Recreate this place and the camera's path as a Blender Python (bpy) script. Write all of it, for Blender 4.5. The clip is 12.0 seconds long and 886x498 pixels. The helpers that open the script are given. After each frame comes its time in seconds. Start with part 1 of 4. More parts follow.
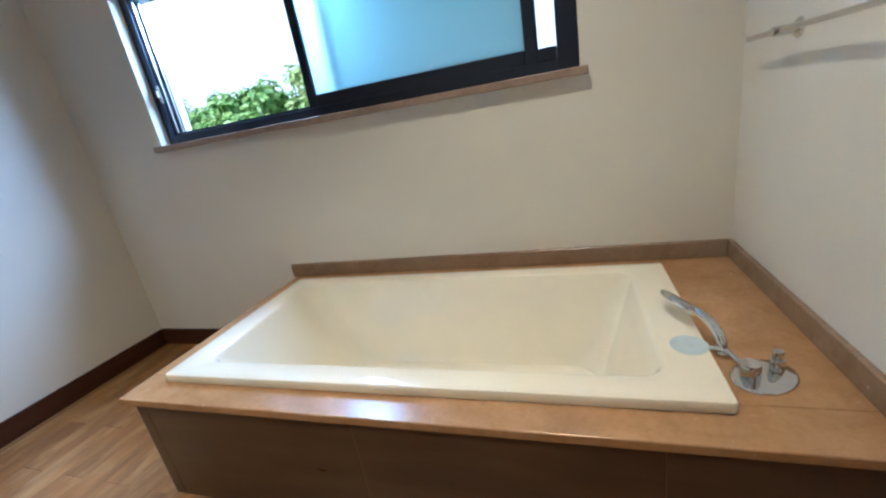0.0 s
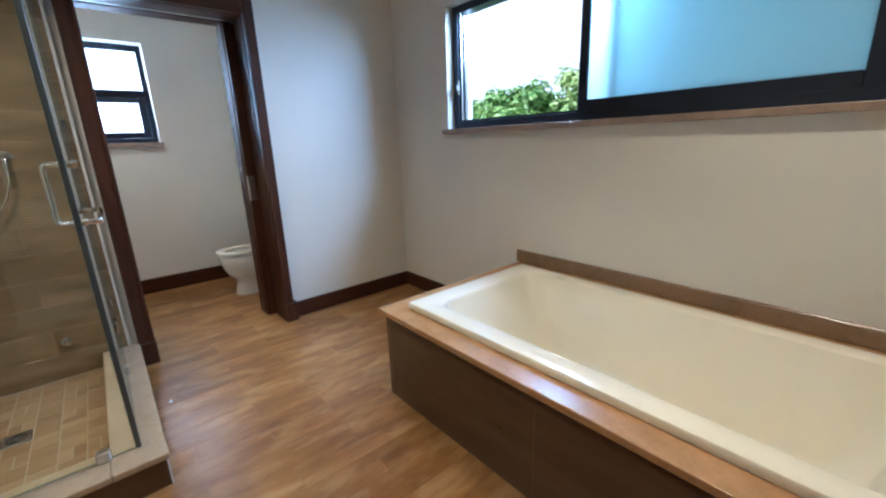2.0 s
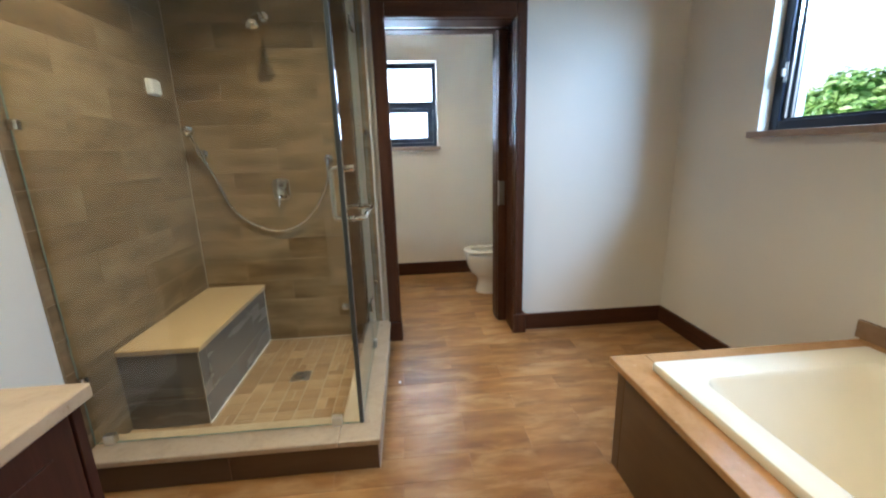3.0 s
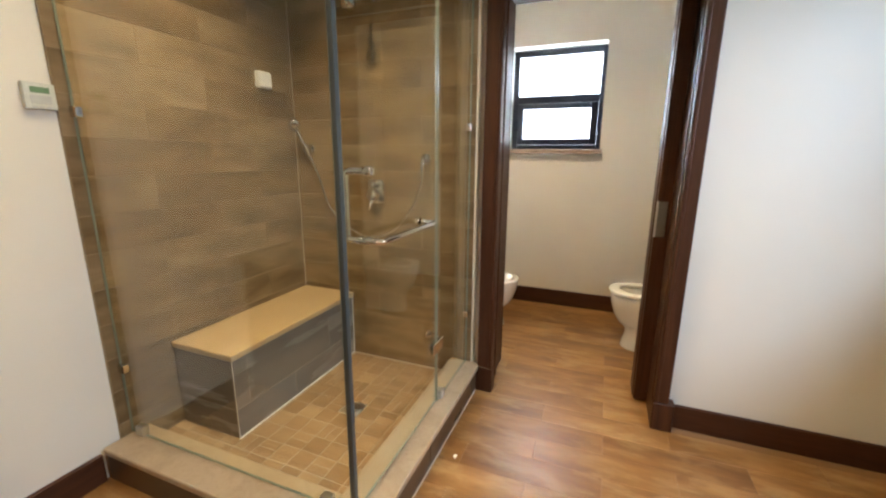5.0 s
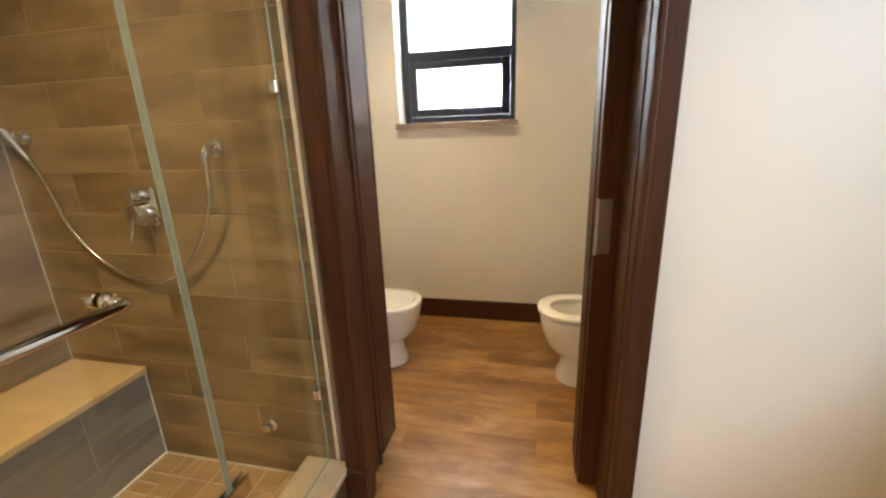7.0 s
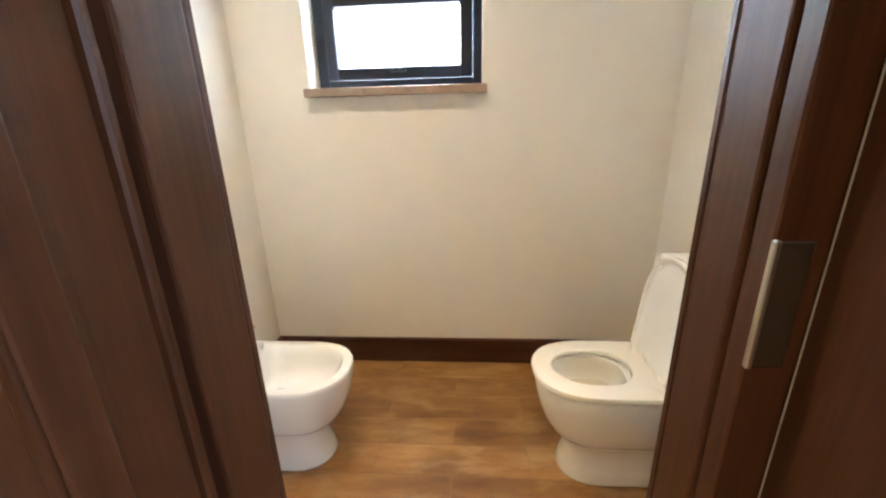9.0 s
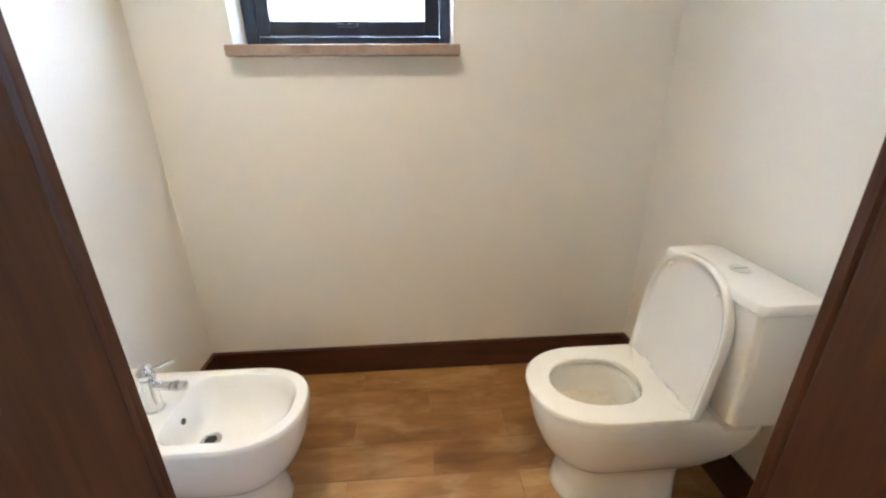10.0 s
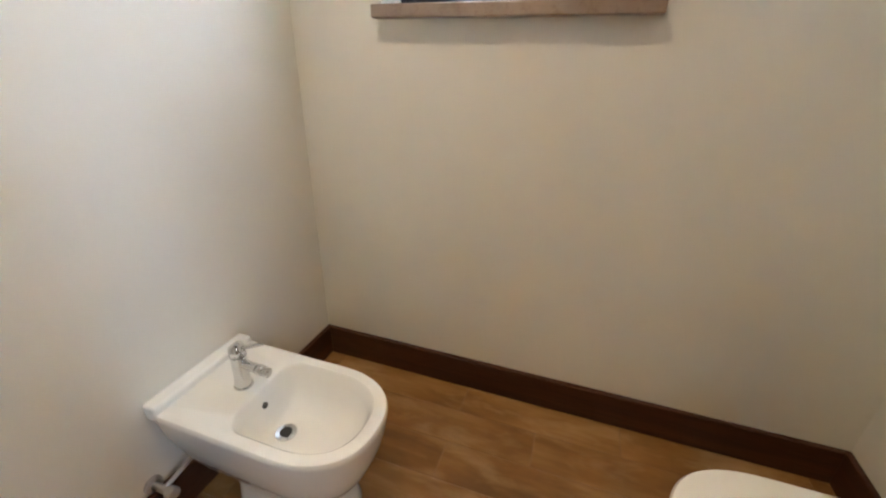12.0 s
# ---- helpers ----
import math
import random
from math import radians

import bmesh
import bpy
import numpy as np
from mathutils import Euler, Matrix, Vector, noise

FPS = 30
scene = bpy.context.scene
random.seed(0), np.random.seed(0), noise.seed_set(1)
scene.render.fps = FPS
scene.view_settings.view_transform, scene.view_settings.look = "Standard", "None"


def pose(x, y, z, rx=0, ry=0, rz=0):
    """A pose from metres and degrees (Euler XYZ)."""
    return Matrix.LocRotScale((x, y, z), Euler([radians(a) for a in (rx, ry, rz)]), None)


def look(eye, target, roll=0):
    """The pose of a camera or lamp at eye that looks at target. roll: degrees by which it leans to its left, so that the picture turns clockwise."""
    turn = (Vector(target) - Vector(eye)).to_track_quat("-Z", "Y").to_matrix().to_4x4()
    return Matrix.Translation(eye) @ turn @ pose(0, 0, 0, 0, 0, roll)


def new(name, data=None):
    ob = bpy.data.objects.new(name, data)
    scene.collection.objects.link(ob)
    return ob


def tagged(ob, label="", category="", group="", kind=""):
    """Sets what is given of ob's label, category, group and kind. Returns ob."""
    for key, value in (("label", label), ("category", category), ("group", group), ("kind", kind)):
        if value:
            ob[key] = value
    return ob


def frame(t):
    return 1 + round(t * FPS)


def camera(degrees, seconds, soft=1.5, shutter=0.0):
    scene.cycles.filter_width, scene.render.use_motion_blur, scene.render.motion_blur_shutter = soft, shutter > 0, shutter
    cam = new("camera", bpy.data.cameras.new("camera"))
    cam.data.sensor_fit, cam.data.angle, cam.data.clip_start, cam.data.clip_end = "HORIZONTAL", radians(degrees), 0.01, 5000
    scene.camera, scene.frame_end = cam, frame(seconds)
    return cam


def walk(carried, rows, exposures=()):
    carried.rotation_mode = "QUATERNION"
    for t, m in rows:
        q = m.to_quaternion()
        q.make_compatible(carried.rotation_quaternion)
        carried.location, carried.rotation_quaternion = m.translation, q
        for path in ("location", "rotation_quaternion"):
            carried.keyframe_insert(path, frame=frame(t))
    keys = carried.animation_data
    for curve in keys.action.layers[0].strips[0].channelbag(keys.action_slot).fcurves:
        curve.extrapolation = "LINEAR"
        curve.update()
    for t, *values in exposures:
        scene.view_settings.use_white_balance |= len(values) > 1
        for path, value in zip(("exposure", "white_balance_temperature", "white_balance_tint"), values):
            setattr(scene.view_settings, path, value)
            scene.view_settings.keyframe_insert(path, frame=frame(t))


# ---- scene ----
cam = camera(95.2, 12.0, soft=2.3)
PATH = [
    (0, (-0.061, 0.378, 1.322), (-0.688, 2.171, 0.696), -9.9),
    (0.5, (-0.016, 0.319, 1.324), (-0.505, 2.143, 0.666), -7.2),
    (0.8, (0.012, 0.283, 1.331), (-0.543, 2.094, 0.689), -6.6),
    (1, (0.02, 0.257, 1.333), (-0.586, 2.059, 0.712), -6.8),
    (1.5, (0.035, 0.22, 1.312), (-0.83, 1.939, 0.77), -5.1),
    (2, (-0.027, 0.231, 1.333), (-1.508, 1.472, 0.817), -2.1),
    (2.5, (-0.158, 0.302, 1.363), (-1.978, 0.979, 0.886), -1.8),
    (3, (-0.284, 0.414, 1.358), (-2.221, 0.576, 0.889), -1.7),
    (3.5, (-0.413, 0.569, 1.354), (-2.347, 0.44, 0.86), 0.4),
    (3.7, (-0.47, 0.604, 1.362), (-2.406, 0.418, 0.896), -0.1),
    (5.3, (-1.104, 0.888, 1.342), (-2.881, 0.105, 0.867), 0.1),
    (5.5, (-1.174, 0.902, 1.348), (-2.945, 0.116, 0.85), -0.3),
    (6, (-1.4, 0.862, 1.348), (-3.219, 0.182, 0.87), -2.1),
    (6.5, (-1.673, 0.886, 1.349), (-3.544, 0.42, 0.817), -2.2),
    (7, (-1.959, 0.902, 1.351), (-3.831, 0.468, 0.797), -2.1),
    (7.5, (-2.212, 0.871, 1.342), (-4.105, 0.489, 0.822), -2.0),
    (7.7, (-2.318, 0.844, 1.338), (-4.22, 0.506, 0.822), -2.2),
    (9.3, (-2.898, 0.688, 1.286), (-4.784, 0.632, 0.621), -1.3),
    (9.5, (-2.969, 0.664, 1.284), (-4.849, 0.683, 0.602), -1.3),
    (10, (-3.087, 0.61, 1.268), (-4.942, 0.737, 0.53), -0.6),
    (10.5, (-3.151, 0.609, 1.264), (-4.984, 0.771, 0.48), -0.1),
    (11, (-3.173, 0.59, 1.259), (-5.008, 0.763, 0.484), 0.4),
    (11.5, (-3.289, 0.633, 1.265), (-5.141, 0.639, 0.509), 1.1),
    (12, (-3.418, 0.655, 1.26), (-5.134, 0.064, 0.421), 1.1),
]
EXPOSURES = [(0.0, 0.80, 4500, 10), (1.5, 0.80, 4450, 10), (2.0, 0.72, 4600, 11), (2.5, 0.88, 4650, 9), (3.0, 1.0, 5000, 8), (3.5, 1.05, 5250, 8), (5.5, 1.19, 6250, 14), (7.5, 1.15, 6800, 14), (9.5, 1.56, 5450, 13), (10.5, 1.17, 5300, 12), (11.0, 1.07, 5450, 13), (12.0, 0.83, 5750, 14)]
walk(cam, [(t, look(eye, target, roll)) for t, eye, target, roll in PATH], EXPOSURES)

# ---------------------------------------------------------------- world and lights
world = bpy.data.worlds.new("world")
scene.world = world
world.use_nodes = True
wn, wl = world.node_tree.nodes, world.node_tree.links
sky = wn.new("ShaderNodeTexSky")
sky.sky_type = "NISHITA"
sky.sun_disc = False
sky.sun_elevation = radians(58)
sky.sun_rotation = radians(200)
sky.dust_density = 5.0
wl.new(sky.outputs["Color"], wn["Background"].inputs["Color"])
wn["Background"].inputs["Strength"].default_value = 0.15


def lamp(name, kind, energy, colour, m, **more):
    data = bpy.data.lights.new(name, kind)
    data.energy, data.color = energy, colour
    for key, value in more.items():
        if key == "size":
            data.size = value
        elif key == "size_y":
            data.shape, data.size_y = "RECTANGLE", value
        elif key == "spread":
            data.spread = value
        elif key == "angle":
            data.angle = value
        elif key == "disk":
            data.shape, data.size = "DISK", value
    ob = new(name, data)
    ob.matrix_world = m
    return ob


SUN_FROM = Vector((-0.25, -0.75, 1.25))
lamp("sun", "SUN", 3.5, (1.0, 0.95, 0.86), look(SUN_FROM * 10, (0, 0, 0)), angle=radians(0.5))
DAY = (0.68, 0.84, 1.0)
lamp("sky_tub_window", "AREA", 37, DAY, look((-1.68, 2.86, 2.28), (-2.42, 0.75, 1.2)), size=0.75, size_y=0.42)
lamp("sky_wc_window", "AREA", 44, (0.78, 0.89, 1.0), look((-5.14, 0.38, 1.83), (0, 0.38, 1.83)), size=0.74, size_y=0.78)
WARM = (1.0, 0.73, 0.39)
CEIL = 2.70
# Third and fourth are added at assumed places to light the south side.
DOWNLIGHTS = [(-0.25, 1.50, 6.0), (-2.10, 1.02, 3.1), (-0.35, -0.15, 2.4), (-1.45, 0.10, 3.6), (-2.13, -0.30, 10.5), (-3.78, 0.16, 3.6), (-3.78, 1.08, 1.1)]
for lx, ly, watts in DOWNLIGHTS:
    lamp("downlight_lamp", "AREA", watts, WARM, pose(lx, ly, CEIL - 0.012), disk=0.09, spread=radians(122 if watts > 6 else 112))


# ---------------------------------------------------------------- materials
def material(name):
    m = bpy.data.materials.new(name)
    m.use_nodes = True
    return m, m.node_tree.nodes, m.node_tree.links, m.node_tree.nodes["Principled BSDF"]


def coords(n, l, scale, own=True):
    """Object coordinates, shifted by the object's random number, and stretched."""
    tex = n.new("ShaderNodeTexCoord")
    mp = n.new("ShaderNodeMapping")
    mp.inputs["Scale"].default_value = scale
    if own:
        info = n.new("ShaderNodeObjectInfo")
        mul = n.new("ShaderNodeVectorMath")
        mul.operation = "SCALE"
        mul.inputs[0].default_value = (37.0, 91.0, 13.0)
        l.new(info.outputs["Random"], mul.inputs["Scale"])
        add = n.new("ShaderNodeVectorMath")
        add.operation = "ADD"
        l.new(tex.outputs["Object"], add.inputs[0])
        l.new(mul.outputs[0], add.inputs[1])
        l.new(add.outputs[0], mp.inputs["Vector"])
    else:
        l.new(tex.outputs["Object"], mp.inputs["Vector"])
    return mp.outputs["Vector"]


def noise_tex(n, l, vec, scale, detail=4.0, rough=0.55, distortion=0.0):
    t = n.new("ShaderNodeTexNoise")
    t.inputs["Scale"].default_value = scale
    t.inputs["Detail"].default_value = detail
    t.inputs["Roughness"].default_value = rough
    t.inputs["Distortion"].default_value = distortion
    l.new(vec, t.inputs["Vector"])
    return t.outputs["Fac"]


def ramp(n, l, fac, stops):
    r = n.new("ShaderNodeValToRGB")
    e = r.color_ramp.elements
    e[0].position, e[0].color = stops[0][0], (*stops[0][1], 1)
    e[1].position, e[1].color = stops[-1][0], (*stops[-1][1], 1)
    for p, c in stops[1:-1]:
        x = e.new(p)
        x.color = (*c, 1)
    l.new(fac, r.inputs["Fac"])
    return r.outputs["Color"]


def mix(n, l, kind, fac, a, b):
    m = n.new("ShaderNodeMix")
    m.data_type, m.blend_type = "RGBA", kind
    for value, slot in ((fac, m.inputs[0]), (a, m.inputs[6]), (b, m.inputs[7])):
        if isinstance(value, (int, float)):
            slot.default_value = value
        elif isinstance(value, tuple):
            slot.default_value = (*value, 1)
        else:
            l.new(value, slot)
    return m.outputs[2]


def bump(n, l, b, fac, strength, distance):
    k = n.new("ShaderNodeBump")
    k.inputs["Strength"].default_value = strength
    k.inputs["Distance"].default_value = distance
    l.new(fac, k.inputs["Height"])
    l.new(k.outputs["Normal"], b.inputs["Normal"])


def gloss_from(n, l, b, fac, low, high):
    r = n.new("ShaderNodeMapRange")
    r.inputs["To Min"].default_value, r.inputs["To Max"].default_value = low, high
    l.new(fac, r.inputs["Value"])
    l.new(r.outputs["Result"], b.inputs["Roughness"])


def plaster(name, colour, second):
    m, n, l, b = material(name)
    v = coords(n, l, (1, 1, 1), False)
    big = noise_tex(n, l, v, 1.3, 3)
    fine = noise_tex(n, l, v, 24, 4, 0.6)
    l.new(ramp(n, l, big, [(0.3, second), (0.7, colour)]), b.inputs["Base Color"])
    b.inputs["Roughness"].default_value = 0.55
    bump(n, l, b, fine, 0.04, 0.002)
    return m


def streaked(name, dark, mid, pale, vary, rough=(0.25, 0.5), spec=0.5, fine=0.3, cloud=0.5, relief=0.15, smear=None, band=0.35, grain=(1.3, 8.0, 8.0)):
    """Wood-look or stone-look tile with streaks along its own length; each piece its own tone."""
    m, n, l, b = material(name)
    v = coords(n, l, grain)
    v2 = coords(n, l, (3.0, 60.0, 60.0))
    v3 = coords(n, l, (2.6, 4.5, 4.5))
    a = noise_tex(n, l, v, 1.3, 5, 0.55, 0.2)
    g = noise_tex(n, l, v2, 2.0, 4, 0.6, 0.3)
    c = noise_tex(n, l, v3, 1.5, 3, 0.5, 0.25)
    col = ramp(n, l, a, [(0.5 - band, dark), (0.5, mid), (0.5 + band, pale)])
    col = mix(n, l, "MULTIPLY", fine, col, ramp(n, l, g, [(0.3, (0.55, 0.5, 0.46)), (0.65, (1, 1, 1))]))
    col = mix(n, l, "MULTIPLY", cloud, col, ramp(n, l, c, [(0.15, (0.62, 0.58, 0.54)), (0.8, (1.16, 1.14, 1.12))]))
    if smear:
        geo = n.new("ShaderNodeNewGeometry")
        mp = n.new("ShaderNodeMapping")
        mp.inputs["Scale"].default_value = (10.0, 3.4, 10.0)
        l.new(geo.outputs["Position"], mp.inputs["Vector"])
        s = noise_tex(n, l, mp.outputs["Vector"], 1.0, 4, 0.6, 0.3)
        f = ramp(n, l, s, [(0.5, (0, 0, 0)), (0.68, (0.6, 0.6, 0.6))])
        col = mix(n, l, "MIX", f, col, smear)
    info = n.new("ShaderNodeObjectInfo")
    tone = ramp(n, l, info.outputs["Random"], [(0.0, tuple((1 - vary) * k for k in (1.05, 1.0, 0.92))), (0.55, (1.0, 1.0, 1.0)), (1.0, tuple((1 + vary) * k for k in (0.97, 1.0, 1.05)))])
    col = mix(n, l, "MULTIPLY", 1.0, col, tone)
    l.new(col, b.inputs["Base Color"])
    gloss_from(n, l, b, a, rough[0], rough[1])
    b.inputs["Specular IOR Level"].default_value = spec
    bump(n, l, b, g, relief, 0.001)
    return m


def marble(name, base, vein, pit, rough=0.22):
    m, n, l, b = material(name)
    v = coords(n, l, (1, 1, 1), False)
    cloud = noise_tex(n, l, v, 5, 6, 0.6, 0.8)
    fine = noise_tex(n, l, v, 45, 5, 0.65, 0.4)
    col = ramp(n, l, cloud, [(0.3, vein), (0.62, base)])
    col = mix(n, l, "MULTIPLY", 0.6, col, ramp(n, l, fine, [(0.32, pit), (0.52, (1, 1, 1))]))
    l.new(col, b.inputs["Base Color"])
    gloss_from(n, l, b, fine, rough, rough + 0.08)
    b.inputs["Specular IOR Level"].default_value = 0.65
    bump(n, l, b, fine, 0.08, 0.001)
    return m


def timber(name, dark, pale, axis="z", rough=0.3):
    m, n, l, b = material(name)
    s = {"x": (1.5, 26, 26), "y": (26, 1.5, 26), "z": (26, 26, 1.5)}[axis]
    v = coords(n, l, s)
    a = noise_tex(n, l, v, 1.0, 5, 0.6, 0.8)
    f = noise_tex(n, l, coords(n, l, tuple(6 * k for k in s)), 1.0, 3)
    col = mix(n, l, "MULTIPLY", 0.4, ramp(n, l, a, [(0.3, dark), (0.7, pale)]), ramp(n, l, f, [(0.35, (0.6, 0.55, 0.5)), (0.6, (1, 1, 1))]))
    l.new(col, b.inputs["Base Color"])
    gloss_from(n, l, b, a, rough, rough + 0.15)
    b.inputs["Specular IOR Level"].default_value = 0.30
    bump(n, l, b, f, 0.08, 0.001)
    return m


def plain(name, colour, rough, metal=0.0, grain=40, amount=0.06, coat=0.0):
    m, n, l, b = material(name)
    v = coords(n, l, (1, 1, 1))
    f = noise_tex(n, l, v, grain, 3)
    lo = tuple(c * (1 - amount) for c in colour)
    hi = tuple(min(1.0, c * (1 + amount)) for c in colour)
    l.new(ramp(n, l, f, [(0.3, lo), (0.7, hi)]), b.inputs["Base Color"])
    gloss_from(n, l, b, f, max(0.02, rough * 0.85), rough * 1.15)
    b.inputs["Metallic"].default_value = metal
    b.inputs["Coat Weight"].default_value = coat
    return m


def clear_glass(name, tint):
    m, n, l, b = material(name)
    out = n["Material Output"]
    tr = n.new("ShaderNodeBsdfTransparent")
    tr.inputs["Color"].default_value = (*tint, 1)
    gl = n.new("ShaderNodeBsdfGlossy")
    gl.inputs["Roughness"].default_value = 0.01
    lw = n.new("ShaderNodeLayerWeight")
    lw.inputs["Blend"].default_value = 0.5
    pw = n.new("ShaderNodeMath")
    pw.operation = "POWER"
    pw.inputs[1].default_value = 4.0
    l.new(lw.outputs["Facing"], pw.inputs[0])
    ma = n.new("ShaderNodeMath")
    ma.operation = "MULTIPLY_ADD"
    ma.inputs[1].default_value, ma.inputs[2].default_value = 0.80, 0.035
    l.new(pw.outputs[0], ma.inputs[0])
    mx = n.new("ShaderNodeMixShader")
    l.new(ma.outputs[0], mx.inputs[0])
    l.new(tr.outputs[0], mx.inputs[1])
    l.new(gl.outputs[0], mx.inputs[2])
    l.new(mx.outputs[0], out.inputs["Surface"])
    return m


def frosted(name, tint):
    m, n, l, b = material(name)
    out = n["Material Output"]
    tr = n.new("ShaderNodeBsdfTranslucent")
    v = coords(n, l, (1, 1, 1))
    l.new(ramp(n, l, noise_tex(n, l, v, 300, 2), [(0.3, tuple(0.95 * c for c in tint)), (0.7, tint)]), tr.inputs["Color"])
    di = n.new("ShaderNodeBsdfDiffuse")
    di.inputs["Color"].default_value = (*(0.6 * c for c in tint), 1)
    m1 = n.new("ShaderNodeMixShader")
    m1.inputs[0].default_value = 0.15
    l.new(tr.outputs[0], m1.inputs[1])
    l.new(di.outputs[0], m1.inputs[2])
    gl = n.new("ShaderNodeBsdfGlossy")
    gl.inputs["Roughness"].default_value = 0.15
    m2 = n.new("ShaderNodeMixShader")
    m2.inputs[0].default_value = 0.05
    l.new(m1.outputs[0], m2.inputs[1])
    l.new(gl.outputs[0], m2.inputs[2])
    l.new(m2.outputs[0], out.inputs["Surface"])
    return m


def leafy(name, dark, pale):
    m, n, l, b = material(name)
    geo = n.new("ShaderNodeNewGeometry")
    col = ramp(n, l, geo.outputs["Random Per Island"], [(0.0, dark), (1.0, pale)])
    l.new(col, b.inputs["Base Color"])
    b.inputs["Roughness"].default_value = 0.45
    tr = n.new("ShaderNodeBsdfTranslucent")
    l.new(col, tr.inputs["Color"])
    mx = n.new("ShaderNodeMixShader")
    mx.inputs[0].default_value = 0.35
    l.new(b.outputs[0], mx.inputs[1])
    l.new(tr.outputs[0], mx.inputs[2])
    l.new(mx.outputs[0], n["Material Output"].inputs["Surface"])
    return m


PAINT = plaster("wall_paint", (0.80, 0.77, 0.69), (0.755, 0.725, 0.645))
CEILING = plaster("ceiling_paint", (0.82, 0.81, 0.78), (0.79, 0.78, 0.75))
FLOORTILE = streaked("floor_tile", (0.165, 0.074, 0.023), (0.287, 0.143, 0.041), (0.42, 0.240, 0.086), 0.2, (0.27, 0.42), fine=0.06, cloud=0.85, relief=0.05, smear=(0.45, 0.288, 0.128), band=0.27, grain=(2.3, 9.0, 9.0))
SHOWERTILE = streaked("shower_tile", (0.145, 0.10, 0.048), (0.23, 0.163, 0.083), (0.30, 0.222, 0.124), 0.19, (0.26, 0.34), spec=0.5, fine=0.05, cloud=1.0, relief=0.0, band=0.21, grain=(1.9, 8.0, 8.0))
# The shower tile, less saturated: window sheen is put into this grey.
SHEENTILE = streaked("sheen_bench_tile", (0.185, 0.165, 0.142), (0.215, 0.19, 0.163), (0.245, 0.217, 0.187), 0.06, (0.24, 0.30), fine=0.05, cloud=0.4, relief=0.02)
APRONTILE = streaked("apron_tile", (0.058, 0.033, 0.018), (0.092, 0.054, 0.029), (0.135, 0.082, 0.045), 0.06, (0.22, 0.4), fine=0.15)
MOSAIC = streaked("mosaic_tile", (0.22, 0.135, 0.065), (0.34, 0.225, 0.115), (0.46, 0.33, 0.19), 0.24, (0.3, 0.5))
GROUT = plain("grout", (0.27, 0.15, 0.07), 0.8)
PALEGROUT = plain("pale_grout", (0.42, 0.34, 0.25), 0.8)
WALLGROUT = plain("wall_grout", (0.315, 0.235, 0.138), 0.7)
JOINT = plain("pale_joint", (0.50, 0.44, 0.35), 0.6)
# The kerb's beige stone, with the shower lamp's yellow put into the colour.
LAMPLITSTONE = marble("lamplit_stone", (0.52, 0.38, 0.20), (0.43, 0.30, 0.15), (0.86, 0.82, 0.76), 0.25)
DARKSTEEL = plain("dull_steel", (0.24, 0.235, 0.23), 0.34, 1.0, 400, 0.03)
UPSTAND = marble("brown_marble", (0.32, 0.225, 0.14), (0.245, 0.165, 0.10), (0.84, 0.8, 0.76))
STONE = marble("tan_marble", (0.47, 0.275, 0.12), (0.36, 0.20, 0.08), (0.84, 0.8, 0.76))
BEIGE = marble("beige_stone", (0.47, 0.375, 0.255), (0.38, 0.29, 0.19), (0.84, 0.8, 0.76), 0.25)
SILLSTONE = marble("sill_stone", (0.35, 0.255, 0.19), (0.265, 0.185, 0.135), (0.7, 0.62, 0.58), 0.35)
WOOD_Z = timber("mahogany_upright", (0.040, 0.0142, 0.006), (0.082, 0.030, 0.0122), "z", 0.40)
WOOD_Y = timber("mahogany_cross", (0.040, 0.0142, 0.006), (0.082, 0.030, 0.0122), "y", 0.40)
WOOD_X = timber("mahogany_long", (0.040, 0.0142, 0.006), (0.082, 0.030, 0.0122), "x", 0.40)
DARKWOOD = timber("dark_cabinet_wood", (0.03, 0.010, 0.008), (0.06, 0.02, 0.014), "z", 0.3)
DOORWOOD = timber("door_wood", (0.26, 0.13, 0.055), (0.38, 0.20, 0.09), "z", 0.35)
ALU = plain("dark_aluminium", (0.020, 0.026, 0.044), 0.35, 0.3)
CERAMIC = plain("white_ceramic", (0.80, 0.79, 0.75), 0.09, 0.0, 6, 0.02, 0.4)
ACRYLIC = plain("tub_acrylic", (0.86, 0.80, 0.65), 0.14, 0.0, 5, 0.02, 0.3)
CHROME = plain("chrome", (0.70, 0.705, 0.71), 0.085, 1.0, 60, 0.04)
SEATWHITE = plain("seat_plastic", (0.80, 0.775, 0.70), 0.14, 0.0, 6, 0.02, 0.3)
STEEL = plain("brushed_steel", (0.60, 0.59, 0.57), 0.30, 1.0, 400, 0.03)
PLASTIC = plain("white_plastic", (0.78, 0.77, 0.72), 0.4)
GREYPLASTIC = plain("grey_plastic", (0.50, 0.52, 0.50), 0.45)
KEYCASE = plain("keypad_case", (0.60, 0.62, 0.56), 0.45)
LCD = plain("lcd_green", (0.16, 0.26, 0.15), 0.2)
BLACK = plain("dark_hole", (0.015, 0.014, 0.013), 0.4)
WATER = plain("bowl_water", (0.52, 0.46, 0.33), 0.04)
STICKER = plain("blue_sticker", (0.52, 0.60, 0.64), 0.35)
SILICONE = plain("white_trim", (0.78, 0.77, 0.73), 0.45)
RUBBER = plain("clear_seal", (0.055, 0.068, 0.072), 0.35)
GLASS = clear_glass("shower_glass", (0.955, 0.975, 0.955))
GLASSEDGE = plain("glass_edge", (0.24, 0.28, 0.24), 0.2)
FROST = frosted("frosted_glass", (0.83, 0.94, 0.955))
MILK = frosted("milk_glass", (0.93, 0.93, 0.91))
